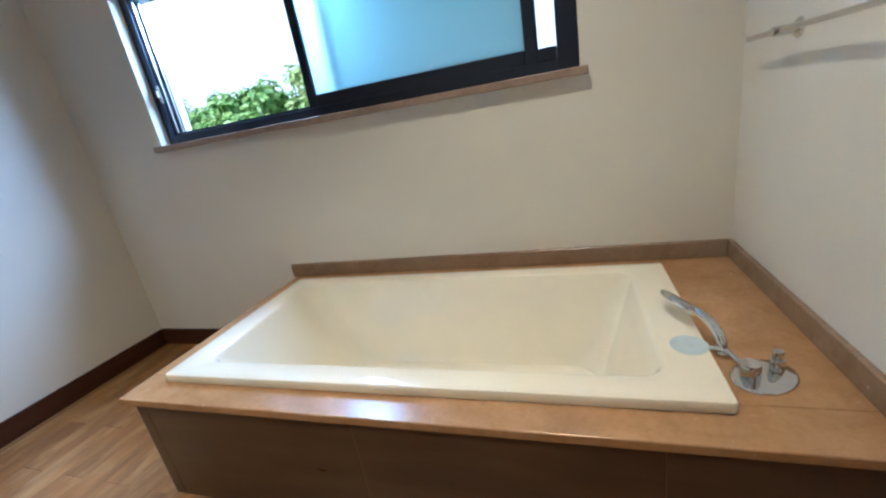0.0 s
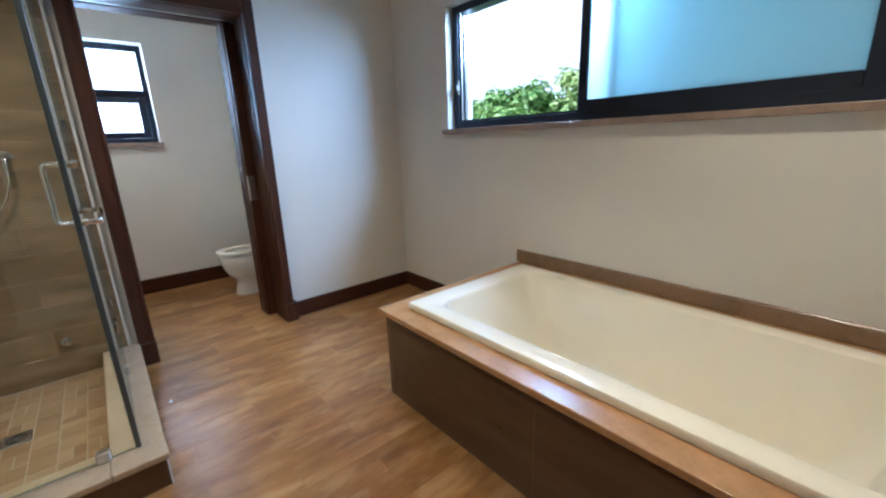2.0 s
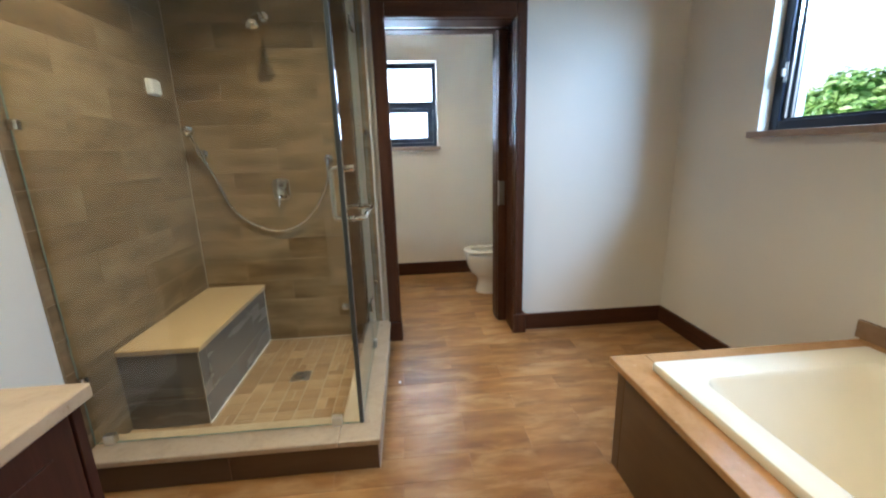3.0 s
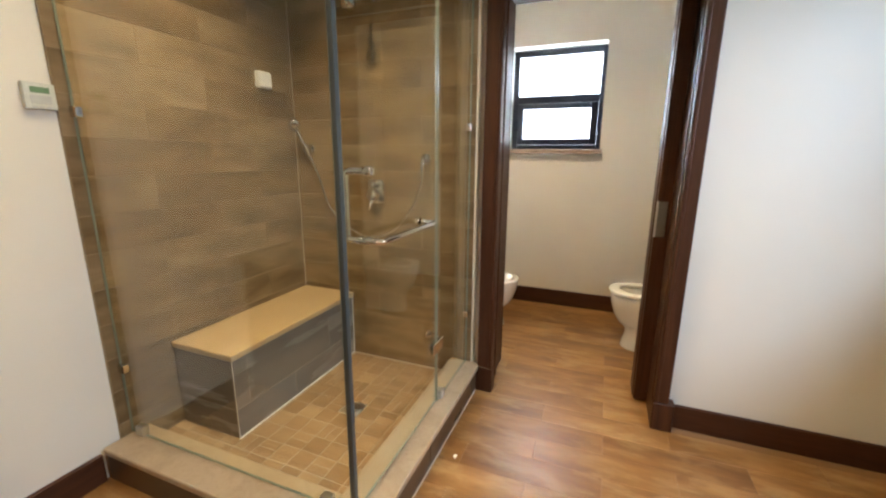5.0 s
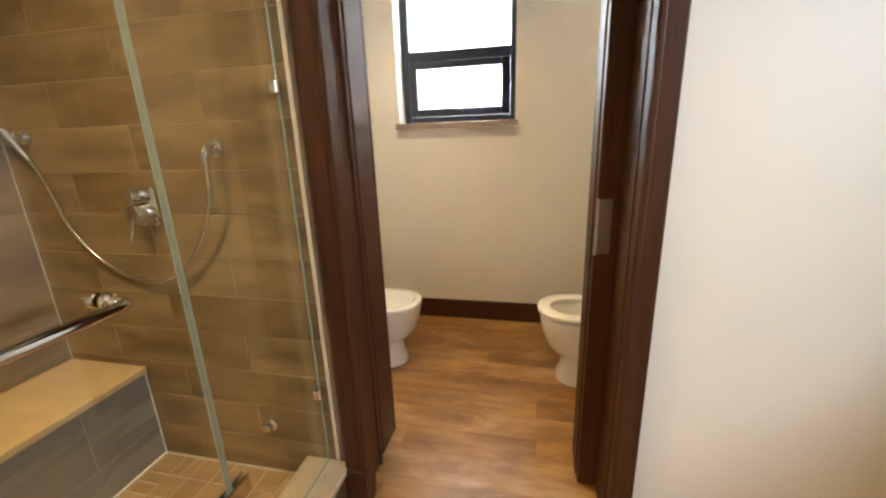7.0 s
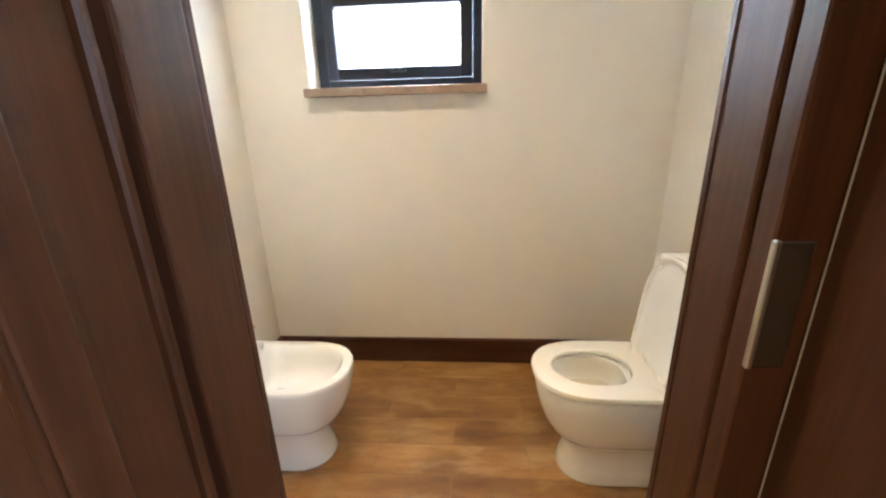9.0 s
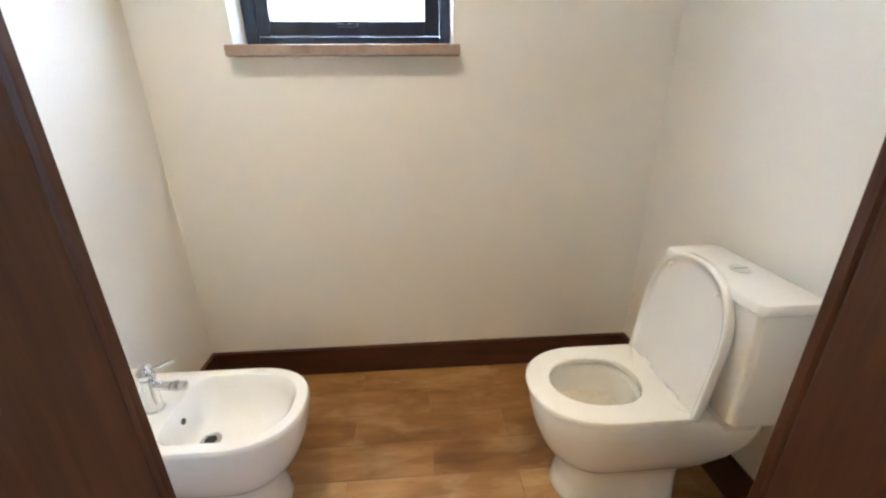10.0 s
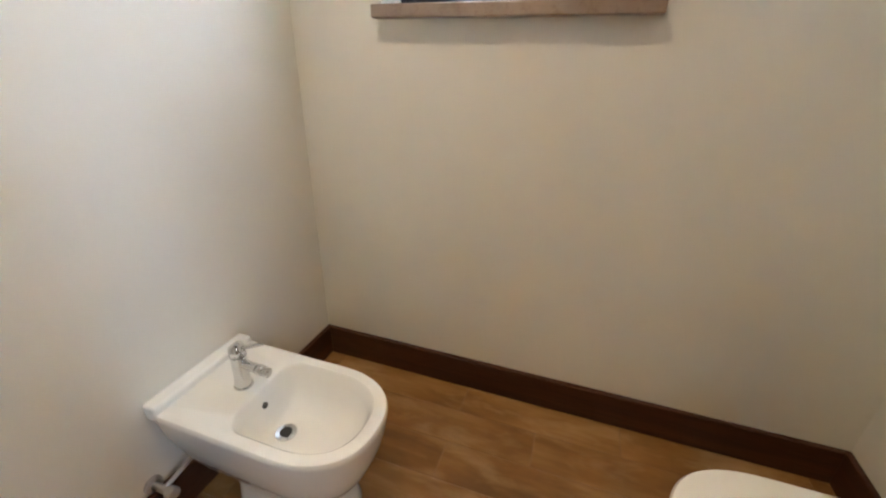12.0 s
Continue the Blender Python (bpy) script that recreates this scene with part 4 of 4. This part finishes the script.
# ---------------------------------------------------------------- vanity
def vanity():
    t = thing("vanity_cabinet", (-0.4, -0.72, 0), "dark stained wood vanity cabinet under a stone top", "cabinet")
    x0, x1, yf = -1.262, 0.55, -0.452
    part("side_panel", box((x0, x0 + 0.03, S + 0.001, yf + 0.02, 0, 0.768), bevel=0.002), DARKWOOD, t)
    part("body", box((x0 + 0.0305, x1, S + 0.001, yf, 0.08, 0.768)), DARKWOOD, t)
    part("toe_kick", box((x0 + 0.0305, x1, S + 0.001, yf - 0.05, 0, 0.079)), DARKWOOD, t)
    step = (x1 - x0 - 0.04) / 3
    for i in range(3):
        a = x0 + 0.036 + step * i
        d = part("door", box((a, a + step - 0.004, yf + 0.0005, yf + 0.019, 0.085, 0.764), bevel=0.002), DARKWOOD, t)
        part("panel", box((a + 0.07, a + step - 0.074, yf + 0.0195, yf + 0.024, 0.155, 0.694), bevel=0.002), DARKWOOD, d)
    top = thing("marble_worktop", (-0.4, -0.72, 0.77), "beige marble worktop on the dark vanity cabinet", "worktop")
    part("slab", box((-1.292, 0.58, S + 0.001, -0.418, 0.769, 0.810), bevel=0.006, segments=3), BEIGE, top)


vanity()


# ---------------------------------------------------------------- toilet and bidet
def toilet():
    cx = -4.063
    t = thing("toilet", (cx, 1.29, 0), "white ceramic close-coupled toilet with the lid up", "toilet")
    back = 1.562

    def dr(cx, rear, front, half, z, **more):
        return dring(cx, 0.934 + (rear - 0.972) * 0.943, 0.934 + (front - 0.972) * 0.943, half * 0.965, z, **more)
    # foot, then the bowl, open at the top
    foot = [dr(cx, 1.49, f, h, z, corner=0.04, power=2.2) for f, h, z in ((1.088, 0.118, 0.0), (1.086, 0.120, 0.006), (1.098, 0.112, 0.05), (1.112, 0.106, 0.10), (1.106, 0.110, 0.14), (1.085, 0.122, 0.165), (1.080, 0.126, 0.172))]
    part("foot", loft(foot, True, True), CERAMIC, t, "", "all")
    bowl = [dr(cx, b, f, h, z, corner=0.035, power=2.4) for b, f, h, z in (
        (1.47, 1.100, 0.118, 0.165), (1.49, 1.065, 0.132, 0.180), (1.54, 1.042, 0.145, 0.205), (1.60, 1.020, 0.158, 0.245), (1.64, 1.002, 0.168, 0.295), (1.655, 0.990, 0.175, 0.345), (1.66, 0.990, 0.175, 0.384), (1.66, 0.999, 0.168, 0.395), (1.655, 1.008, 0.160, 0.400))]
    inner = [dr(cx, 1.315, f, h, z, corner=0.09, power=2.0) for f, h, z in ((1.035, 0.118, 0.400), (1.040, 0.113, 0.392), (1.042, 0.112, 0.36), (1.052, 0.104, 0.30), (1.075, 0.086, 0.24), (1.10, 0.07, 0.20), (1.13, 0.05, 0.185))]
    bm = loft(bowl, True, False)
    bm = loft([bowl[-1]] + inner, False, True, bm)
    bmesh.ops.remove_doubles(bm, verts=bm.verts, dist=0.0004)
    part("bowl", bm, CERAMIC, t, "", True)
    part("water", loft([dr(cx, 1.308, 1.055, 0.101, z, corner=0.08, power=2.0) for z in (0.300, 0.304)]), WATER, t, "yellowish water in the bowl")
    # seat ring
    so = [dr(cx, 1.405, f, h, z, corner=0.012, power=2.35) for f, h, z in ((0.979, 0.179, 0.407), (0.972, 0.184, 0.411), (0.972, 0.184, 0.420), (0.977, 0.181, 0.426), (0.992, 0.170, 0.429))]
    si = [dr(cx, 1.335, f, h, z, corner=0.10, power=2.0) for f, h, z in ((1.042, 0.114, 0.429), (1.047, 0.109, 0.425), (1.048, 0.108, 0.412), (1.044, 0.112, 0.407))]
    bm = loft(so + si + [so[0]], False, False)
    bmesh.ops.remove_doubles(bm, verts=bm.verts, dist=0.0002)
    part("seat", bm, SEATWHITE, t, "cream white plastic seat ring", True)
    # lid, leaning back against the cistern
    hy, hz, lean = 1.347, 0.412, radians(6.0)
    def lid(half, length, thick, corner=0.012):
        pts = []
        for p in dring(0, 0, length, half, 0, corner=corner, power=2.35):
            pts.append((cx + p[0], hy + p[1] * math.sin(lean) + thick * math.cos(lean), hz + p[1] * math.cos(lean) - thick * math.sin(lean)))
        return pts
    part("lid", loft([lid(0.120, 0.340, 0.003), lid(0.150, 0.384, 0.002), lid(0.160, 0.396, -0.001), lid(0.165, 0.402, -0.006), lid(0.169, 0.406, -0.008), lid(0.175, 0.412, -0.008), lid(0.178, 0.416, -0.004), lid(0.178, 0.416, 0.012), lid(0.174, 0.412, 0.018), lid(0.160, 0.395, 0.021)]), CERAMIC, t, "", True)
    for s in (-1, 1):
        part("hinge", rod((cx + s * 0.075 - 0.022, 1.351, 0.420), (cx + s * 0.075 + 0.022, 1.351, 0.420), 0.010, 14, 0.002), PLASTIC, t, "", True)
    for s in (-1, 1):
        part("lid_buffer", rod((cx + s * 0.10, 1.381, 0.765), (cx + s * 0.10, 1.375, 0.766), 0.006, 10), PLASTIC, t)
    # cistern
    def cist(wd, y0, y1, z, r=0.020):
        return rrect(cx + 0.030, (y0 + y1) / 2, wd, y1 - y0, r, z, 8)
    part("cistern", loft([cist(0.356, 1.424, back, 0.420), cist(0.366, 1.416, back, 0.430), cist(0.370, 1.412, back, 0.55), cist(0.379, 1.404, back, 0.70), cist(0.382, 1.400, back, 0.765)]), CERAMIC, t, "", True)
    part("platform", loft([rrect(cx + 0.015, 1.494, w, d, 0.030, z) for w, d, z in ((0.240, 0.150, 0.280), (0.296, 0.146, 0.305), (0.312, 0.140, 0.385), (0.340, 0.138, 0.412), (0.348, 0.136, 0.4205))]), CERAMIC, t, "", True)
    part("cistern_lid", loft([cist(0.384, 1.398, back, 0.767), cist(0.390, 1.392, back, 0.771), cist(0.390, 1.392, back, 0.790), cist(0.384, 1.396, back, 0.797), cist(0.366, 1.406, back - 0.01, 0.800)]), CERAMIC, t, "", True)
    b = part("flush_plate", tube([(cx + 0.030, 1.488, 0.799), (cx + 0.030, 1.488, 0.803), (cx + 0.030, 1.488, 0.805)], [0.026, 0.026, 0.022], 28), CHROME, t, "round chrome flush button", True)
    part("button_gap", box((cx + 0.029, cx + 0.031, 1.468, 1.508, 0.8048, 0.8056)), BLACK, b)


def bidet():
    cx = -4.078
    t = thing("bidet", (cx, 0.0, 0), "white ceramic bidet with a single hole tap", "bidet")
    back = -0.303
    def db(cx, rear, front, half, z, **more):
        return dring(cx, 0.262 + (rear - 0.302) * 0.975, 0.262 + (front - 0.302) * 0.975, half * 0.965, z, **more)

    foot = [db(cx, -0.16, f, h, z, corner=0.04, power=2.2) for f, h, z in ((0.200, 0.118, 0.0), (0.202, 0.120, 0.006), (0.190, 0.112, 0.05), (0.176, 0.106, 0.10), (0.182, 0.110, 0.14), (0.202, 0.122, 0.165), (0.206, 0.126, 0.172))]
    part("foot", loft(foot), CERAMIC, t, "", "all")
    outer = [db(cx, b, f, h, z, corner=0.03, power=2.4) for b, f, h, z in (
        (-0.15, 0.188, 0.118, 0.165), (-0.17, 0.222, 0.132, 0.180), (-0.21, 0.246, 0.146, 0.205), (-0.25, 0.268, 0.158, 0.245), (-0.285, 0.286, 0.169, 0.295), (back, 0.297, 0.176, 0.345), (back, 0.302, 0.180, 0.380), (back, 0.302, 0.180, 0.392), (back, 0.298, 0.176, 0.399), (back + 0.004, 0.290, 0.170, 0.401))]
    inner = [db(cx, b, f, h, z, corner=0.05, power=2.4) for b, f, h, z in ((-0.088, 0.265, 0.146, 0.400), (-0.082, 0.258, 0.140, 0.394), (-0.075, 0.246, 0.132, 0.36), (-0.066, 0.222, 0.116, 0.315), (-0.055, 0.18, 0.092, 0.288), (-0.04, 0.13, 0.06, 0.278))]
    bm = loft(outer, True, False)
    bm = loft([outer[-1]] + inner, False, True, bm)
    bmesh.ops.remove_doubles(bm, verts=bm.verts, dist=0.0004)
    part("basin", bm, CERAMIC, t, "", True)
    part("back_ledge", box((cx - 0.171, cx + 0.171, WC_S + 0.0015, -0.302, 0.372, 0.424), bevel=0.009, segments=3), CERAMIC, t)
    part("drain", tube([(cx + 0.015, -0.035, 0.279), (cx + 0.015, -0.035, 0.283), (cx + 0.015, -0.035, 0.284), (cx + 0.015, -0.035, 0.281)], [0.030, 0.030, 0.019, 0.017], 28, True), CHROME, t, "chrome ringed drain", True)
    part("drain_hole", tube([(cx + 0.015, -0.035, 0.2830), (cx + 0.015, -0.035, 0.2842)], 0.0175, 24), BLACK, t)
    part("overflow", tube([(cx + 0.006, -0.1075, 0.352), (cx + 0.006, -0.1015, 0.353)], 0.0095, 18), BLACK, t, "dark overflow hole")
    tap = thing("bidet_tap", (cx, -0.174, 0.401), "chrome single lever bidet mixer tap", "tap")
    y = -0.174
    part("base_ring", rod((cx, y, 0.4005), (cx, y, 0.407), 0.027, 28, 0.002), CHROME, tap, "", True)
    body = part("body", tube([(cx, y, 0.406), (cx, y + 0.001, 0.44), (cx, y + 0.004, 0.49), (cx, y + 0.005, 0.512)], [0.0235, 0.0215, 0.021, 0.0225], 28), CHROME, tap, "", True)
    cap = part("cap", tube([(cx, y + 0.005, 0.514), (cx, y + 0.005, 0.532), (cx, y + 0.001, 0.545), (cx, y - 0.003, 0.549)], [0.0225, 0.0225, 0.019, 0.010], 28), CHROME, tap, "", "all")
    part("lever", tube([(cx - 0.002, y + 0.012, 0.535), (cx - 0.012, y + 0.045, 0.543), (cx - 0.022, y + 0.078, 0.552)], [0.006, 0.0055, 0.0045], 10), CHROME, cap, "", True)
    sp = part("spout", tube(smooth_line([(cx, y + 0.010, 0.484), (cx + 0.001, y + 0.040, 0.484), (cx + 0.002, y + 0.066, 0.482)]), 0.0128, 20), CHROME, tap, "", True)
    part("swivel_ball", tube([(cx + 0.002, y + 0.062 + 0.0165 * (1 - math.cos(q)), 0.482) for q in [0.15, 0.6, 1.0, 1.57, 2.1, 2.6, 3.0]], [0.0165 * math.sin(q) for q in [0.35, 0.7, 1.0, 1.57, 2.1, 2.5, 2.8]], 20), CHROME, sp, "", "all")
    part("aerator", tube([(cx + 0.002, y + 0.088, 0.4815), (cx + 0.003, y + 0.092, 0.4815), (cx + 0.003, y + 0.106, 0.4810), (cx + 0.003, y + 0.108, 0.4810)], [0.0115, 0.0138, 0.0138, 0.0115], 20), CHROME, sp, "", True)
    part("pop_up_rod", rod((cx + 0.0, y - 0.024, 0.42), (cx + 0.0, y - 0.026, 0.46), 0.003, 8), CHROME, tap)
    v = thing("angle_valve", (-3.90, WC_S, 0.15), "small chrome angle valve with hose at the wall", "valve")
    part("rosette", tube([(-3.865, WC_S + 0.0005, 0.165), (-3.865, WC_S + 0.006, 0.165), (-3.865, WC_S + 0.01, 0.165)], [0.026, 0.026, 0.018], 20), STEEL, v, "", True)
    part("body", rod((-3.865, WC_S + 0.008, 0.165), (-3.865, WC_S + 0.065, 0.165), 0.011, 16, 0.002), STEEL, v, "", True)
    part("knob", rod((-3.865, WC_S + 0.062, 0.165), (-3.865, WC_S + 0.086, 0.165), 0.018, 16, 0.003), STEEL, v, "", True)
    part("hose", tube(smooth_line([(-3.8658, WC_S + 0.045, 0.168), (-3.90, WC_S + 0.055, 0.185), (-3.95, WC_S + 0.08, 0.225), (-4.00, WC_S + 0.13, 0.30)]), 0.007, 10), STEEL, v, "braided steel hose", "all")


toilet()
bidet()


# ---------------------------------------------------------------- lamps' fittings
# None of these fittings is in view; two belong to the added lamps.
for lx, ly, watts in DOWNLIGHTS:
    d = thing("downlight", (lx, ly, CEIL), "small white recessed ceiling downlight, unseen, switched on", "ceiling lamp", "downlights")
    rim = [[(lx + r * math.cos(a), ly + r * math.sin(a), z) for a in [2 * math.pi * i / 28 for i in range(28)]] for r, z in ((0.040, CEIL - 0.001), (0.042, CEIL - 0.006), (0.052, CEIL - 0.006), (0.054, CEIL - 0.001))]
    part("rim", loft(rim, False, False), PLASTIC, d, "", "all")


# ---------------------------------------------------------------- outside
def shrub(name, label, centre, size, leaves, leaf, mat, seed, clumps=26):
    rnd = random.Random(seed)
    t = thing(name, (centre[0], centre[1], -0.11), label, "shrub")
    cx, cy, cz = centre
    part("trunk", tube([(cx, cy, -0.11), (cx + 0.05, cy, cz * 0.5), (cx, cy + 0.05, cz)], [0.07, 0.05, 0.03], 10), BARK, t)
    heads = []
    for i in range(clumps):
        u, v = rnd.uniform(0, 2 * math.pi), rnd.uniform(-0.5, 1.0)
        q = math.sqrt(max(0, 1 - v * v))
        r = rnd.uniform(0.55, 1.0)
        heads.append(Vector((cx + size[0] * r * q * math.cos(u), cy + size[1] * r * q * math.sin(u), cz + size[2] * r * v)))
    bm = bmesh.new()
    for h in heads:
        tube([(cx, cy, cz * 0.6), ((cx + h.x) / 2, (cy + h.y) / 2, cz * 0.4 + h.z * 0.5), tuple(h)], [0.025, 0.015, 0.006], 5, True, bm)
    part("limbs", bm, BARK, t)
    vs, fs = [], []
    for i in range(leaves):
        h = rnd.choice(heads)
        d = Vector((rnd.gauss(0, 1), rnd.gauss(0, 1), rnd.gauss(0, 1))).normalized()
        rad = rnd.random() ** 0.5
        p = h + d * rad * 0.24 * max(size)
        up = (d + Vector((0, 0, 0.8))).normalized()
        a = up.orthogonal().normalized()
        a.rotate(Matrix.Rotation(rnd.uniform(0, 6.28), 3, up))
        b = up.cross(a)
        k = leaf * rnd.uniform(0.7, 1.35)
        n0 = len(vs)
        vs += [p - a * k, p + b * k * 0.55 + up * k * 0.10, p + a * k - up * k * 0.22, p - b * k * 0.55 + up * k * 0.10]
        fs += [(n0, n0 + 1, n0 + 2, n0 + 3)]
    me = bpy.data.meshes.new("crown")
    me.from_pydata([v - BASE[t.name] for v in vs], [], fs)
    me.materials.append(mat)
    crown = new("crown", me)
    crown.parent = t
    tagged(crown, "dense bright green leaves")


shrub("shrub", "leafy bright green sunlit shrub outside the window", (-4.05, 5.1, 1.45), (0.85, 0.6, 0.60), 9500, 0.050, LEAF, 3, 40)
shrub("shrub", "leafy yellow-green sunlit shrub outside the window", (-2.92, 5.4, 1.72), (0.60, 0.5, 0.85), 4200, 0.046, PALELEAF, 8, 24)
shrub("shrub", "low leafy green shrub outside the window", (-5.70, 5.35, 1.50), (0.75, 0.5, 0.62), 4200, 0.046, PALELEAF, 11, 24)

haze, hn, hl, hb = material("bright_haze")
glow = hn.new("ShaderNodeEmission")
glow.inputs["Color"].default_value = (1.0, 0.985, 0.96, 1)
glow.inputs["Strength"].default_value = 1.1
hl.new(glow.outputs[0], hn["Material Output"].inputs["Surface"])
solid("backdrop", box((-150, 90, 80, 80.5, -0.5, 90)), haze, "bright hazy white sky in the distance", "sky", "structure")

# ---------------------------------------------------------------- floor planks
random.seed(9)


def plank_rows():
    w = 0.15
    k0 = math.floor((WC_W + 2.17) / w)
    k1 = math.ceil((E + 2.17) / w)
    for k in range(k0, k1):
        xa, xb = max(-2.17 + w * k, WC_W), min(-2.17 + w * (k + 1), E)
        xm = (xa + xb) / 2
        if xm < WC_E:
            spans = [(WC_S, WC_N)]
        elif xm < W:
            spans = [(0.26, 1.165)]
        elif xm < KX - 0.02:
            spans = [(KY - 0.02, N)]
        elif xm < -1.72:
            spans = [(S, N)]
        else:
            spans = [(S, 1.262)]
        for lo, hi in spans:
            for ya, yb in cuts(lo, hi, 0.04 + (0.3 if k % 2 else 0.0), 0.6):
                lay("plank", floor, "up", (xm, (ya + yb) / 2, 0.0), yb - ya, xb - xa, FLOORTILE, 0.006, 0.0022)


plank_rows()
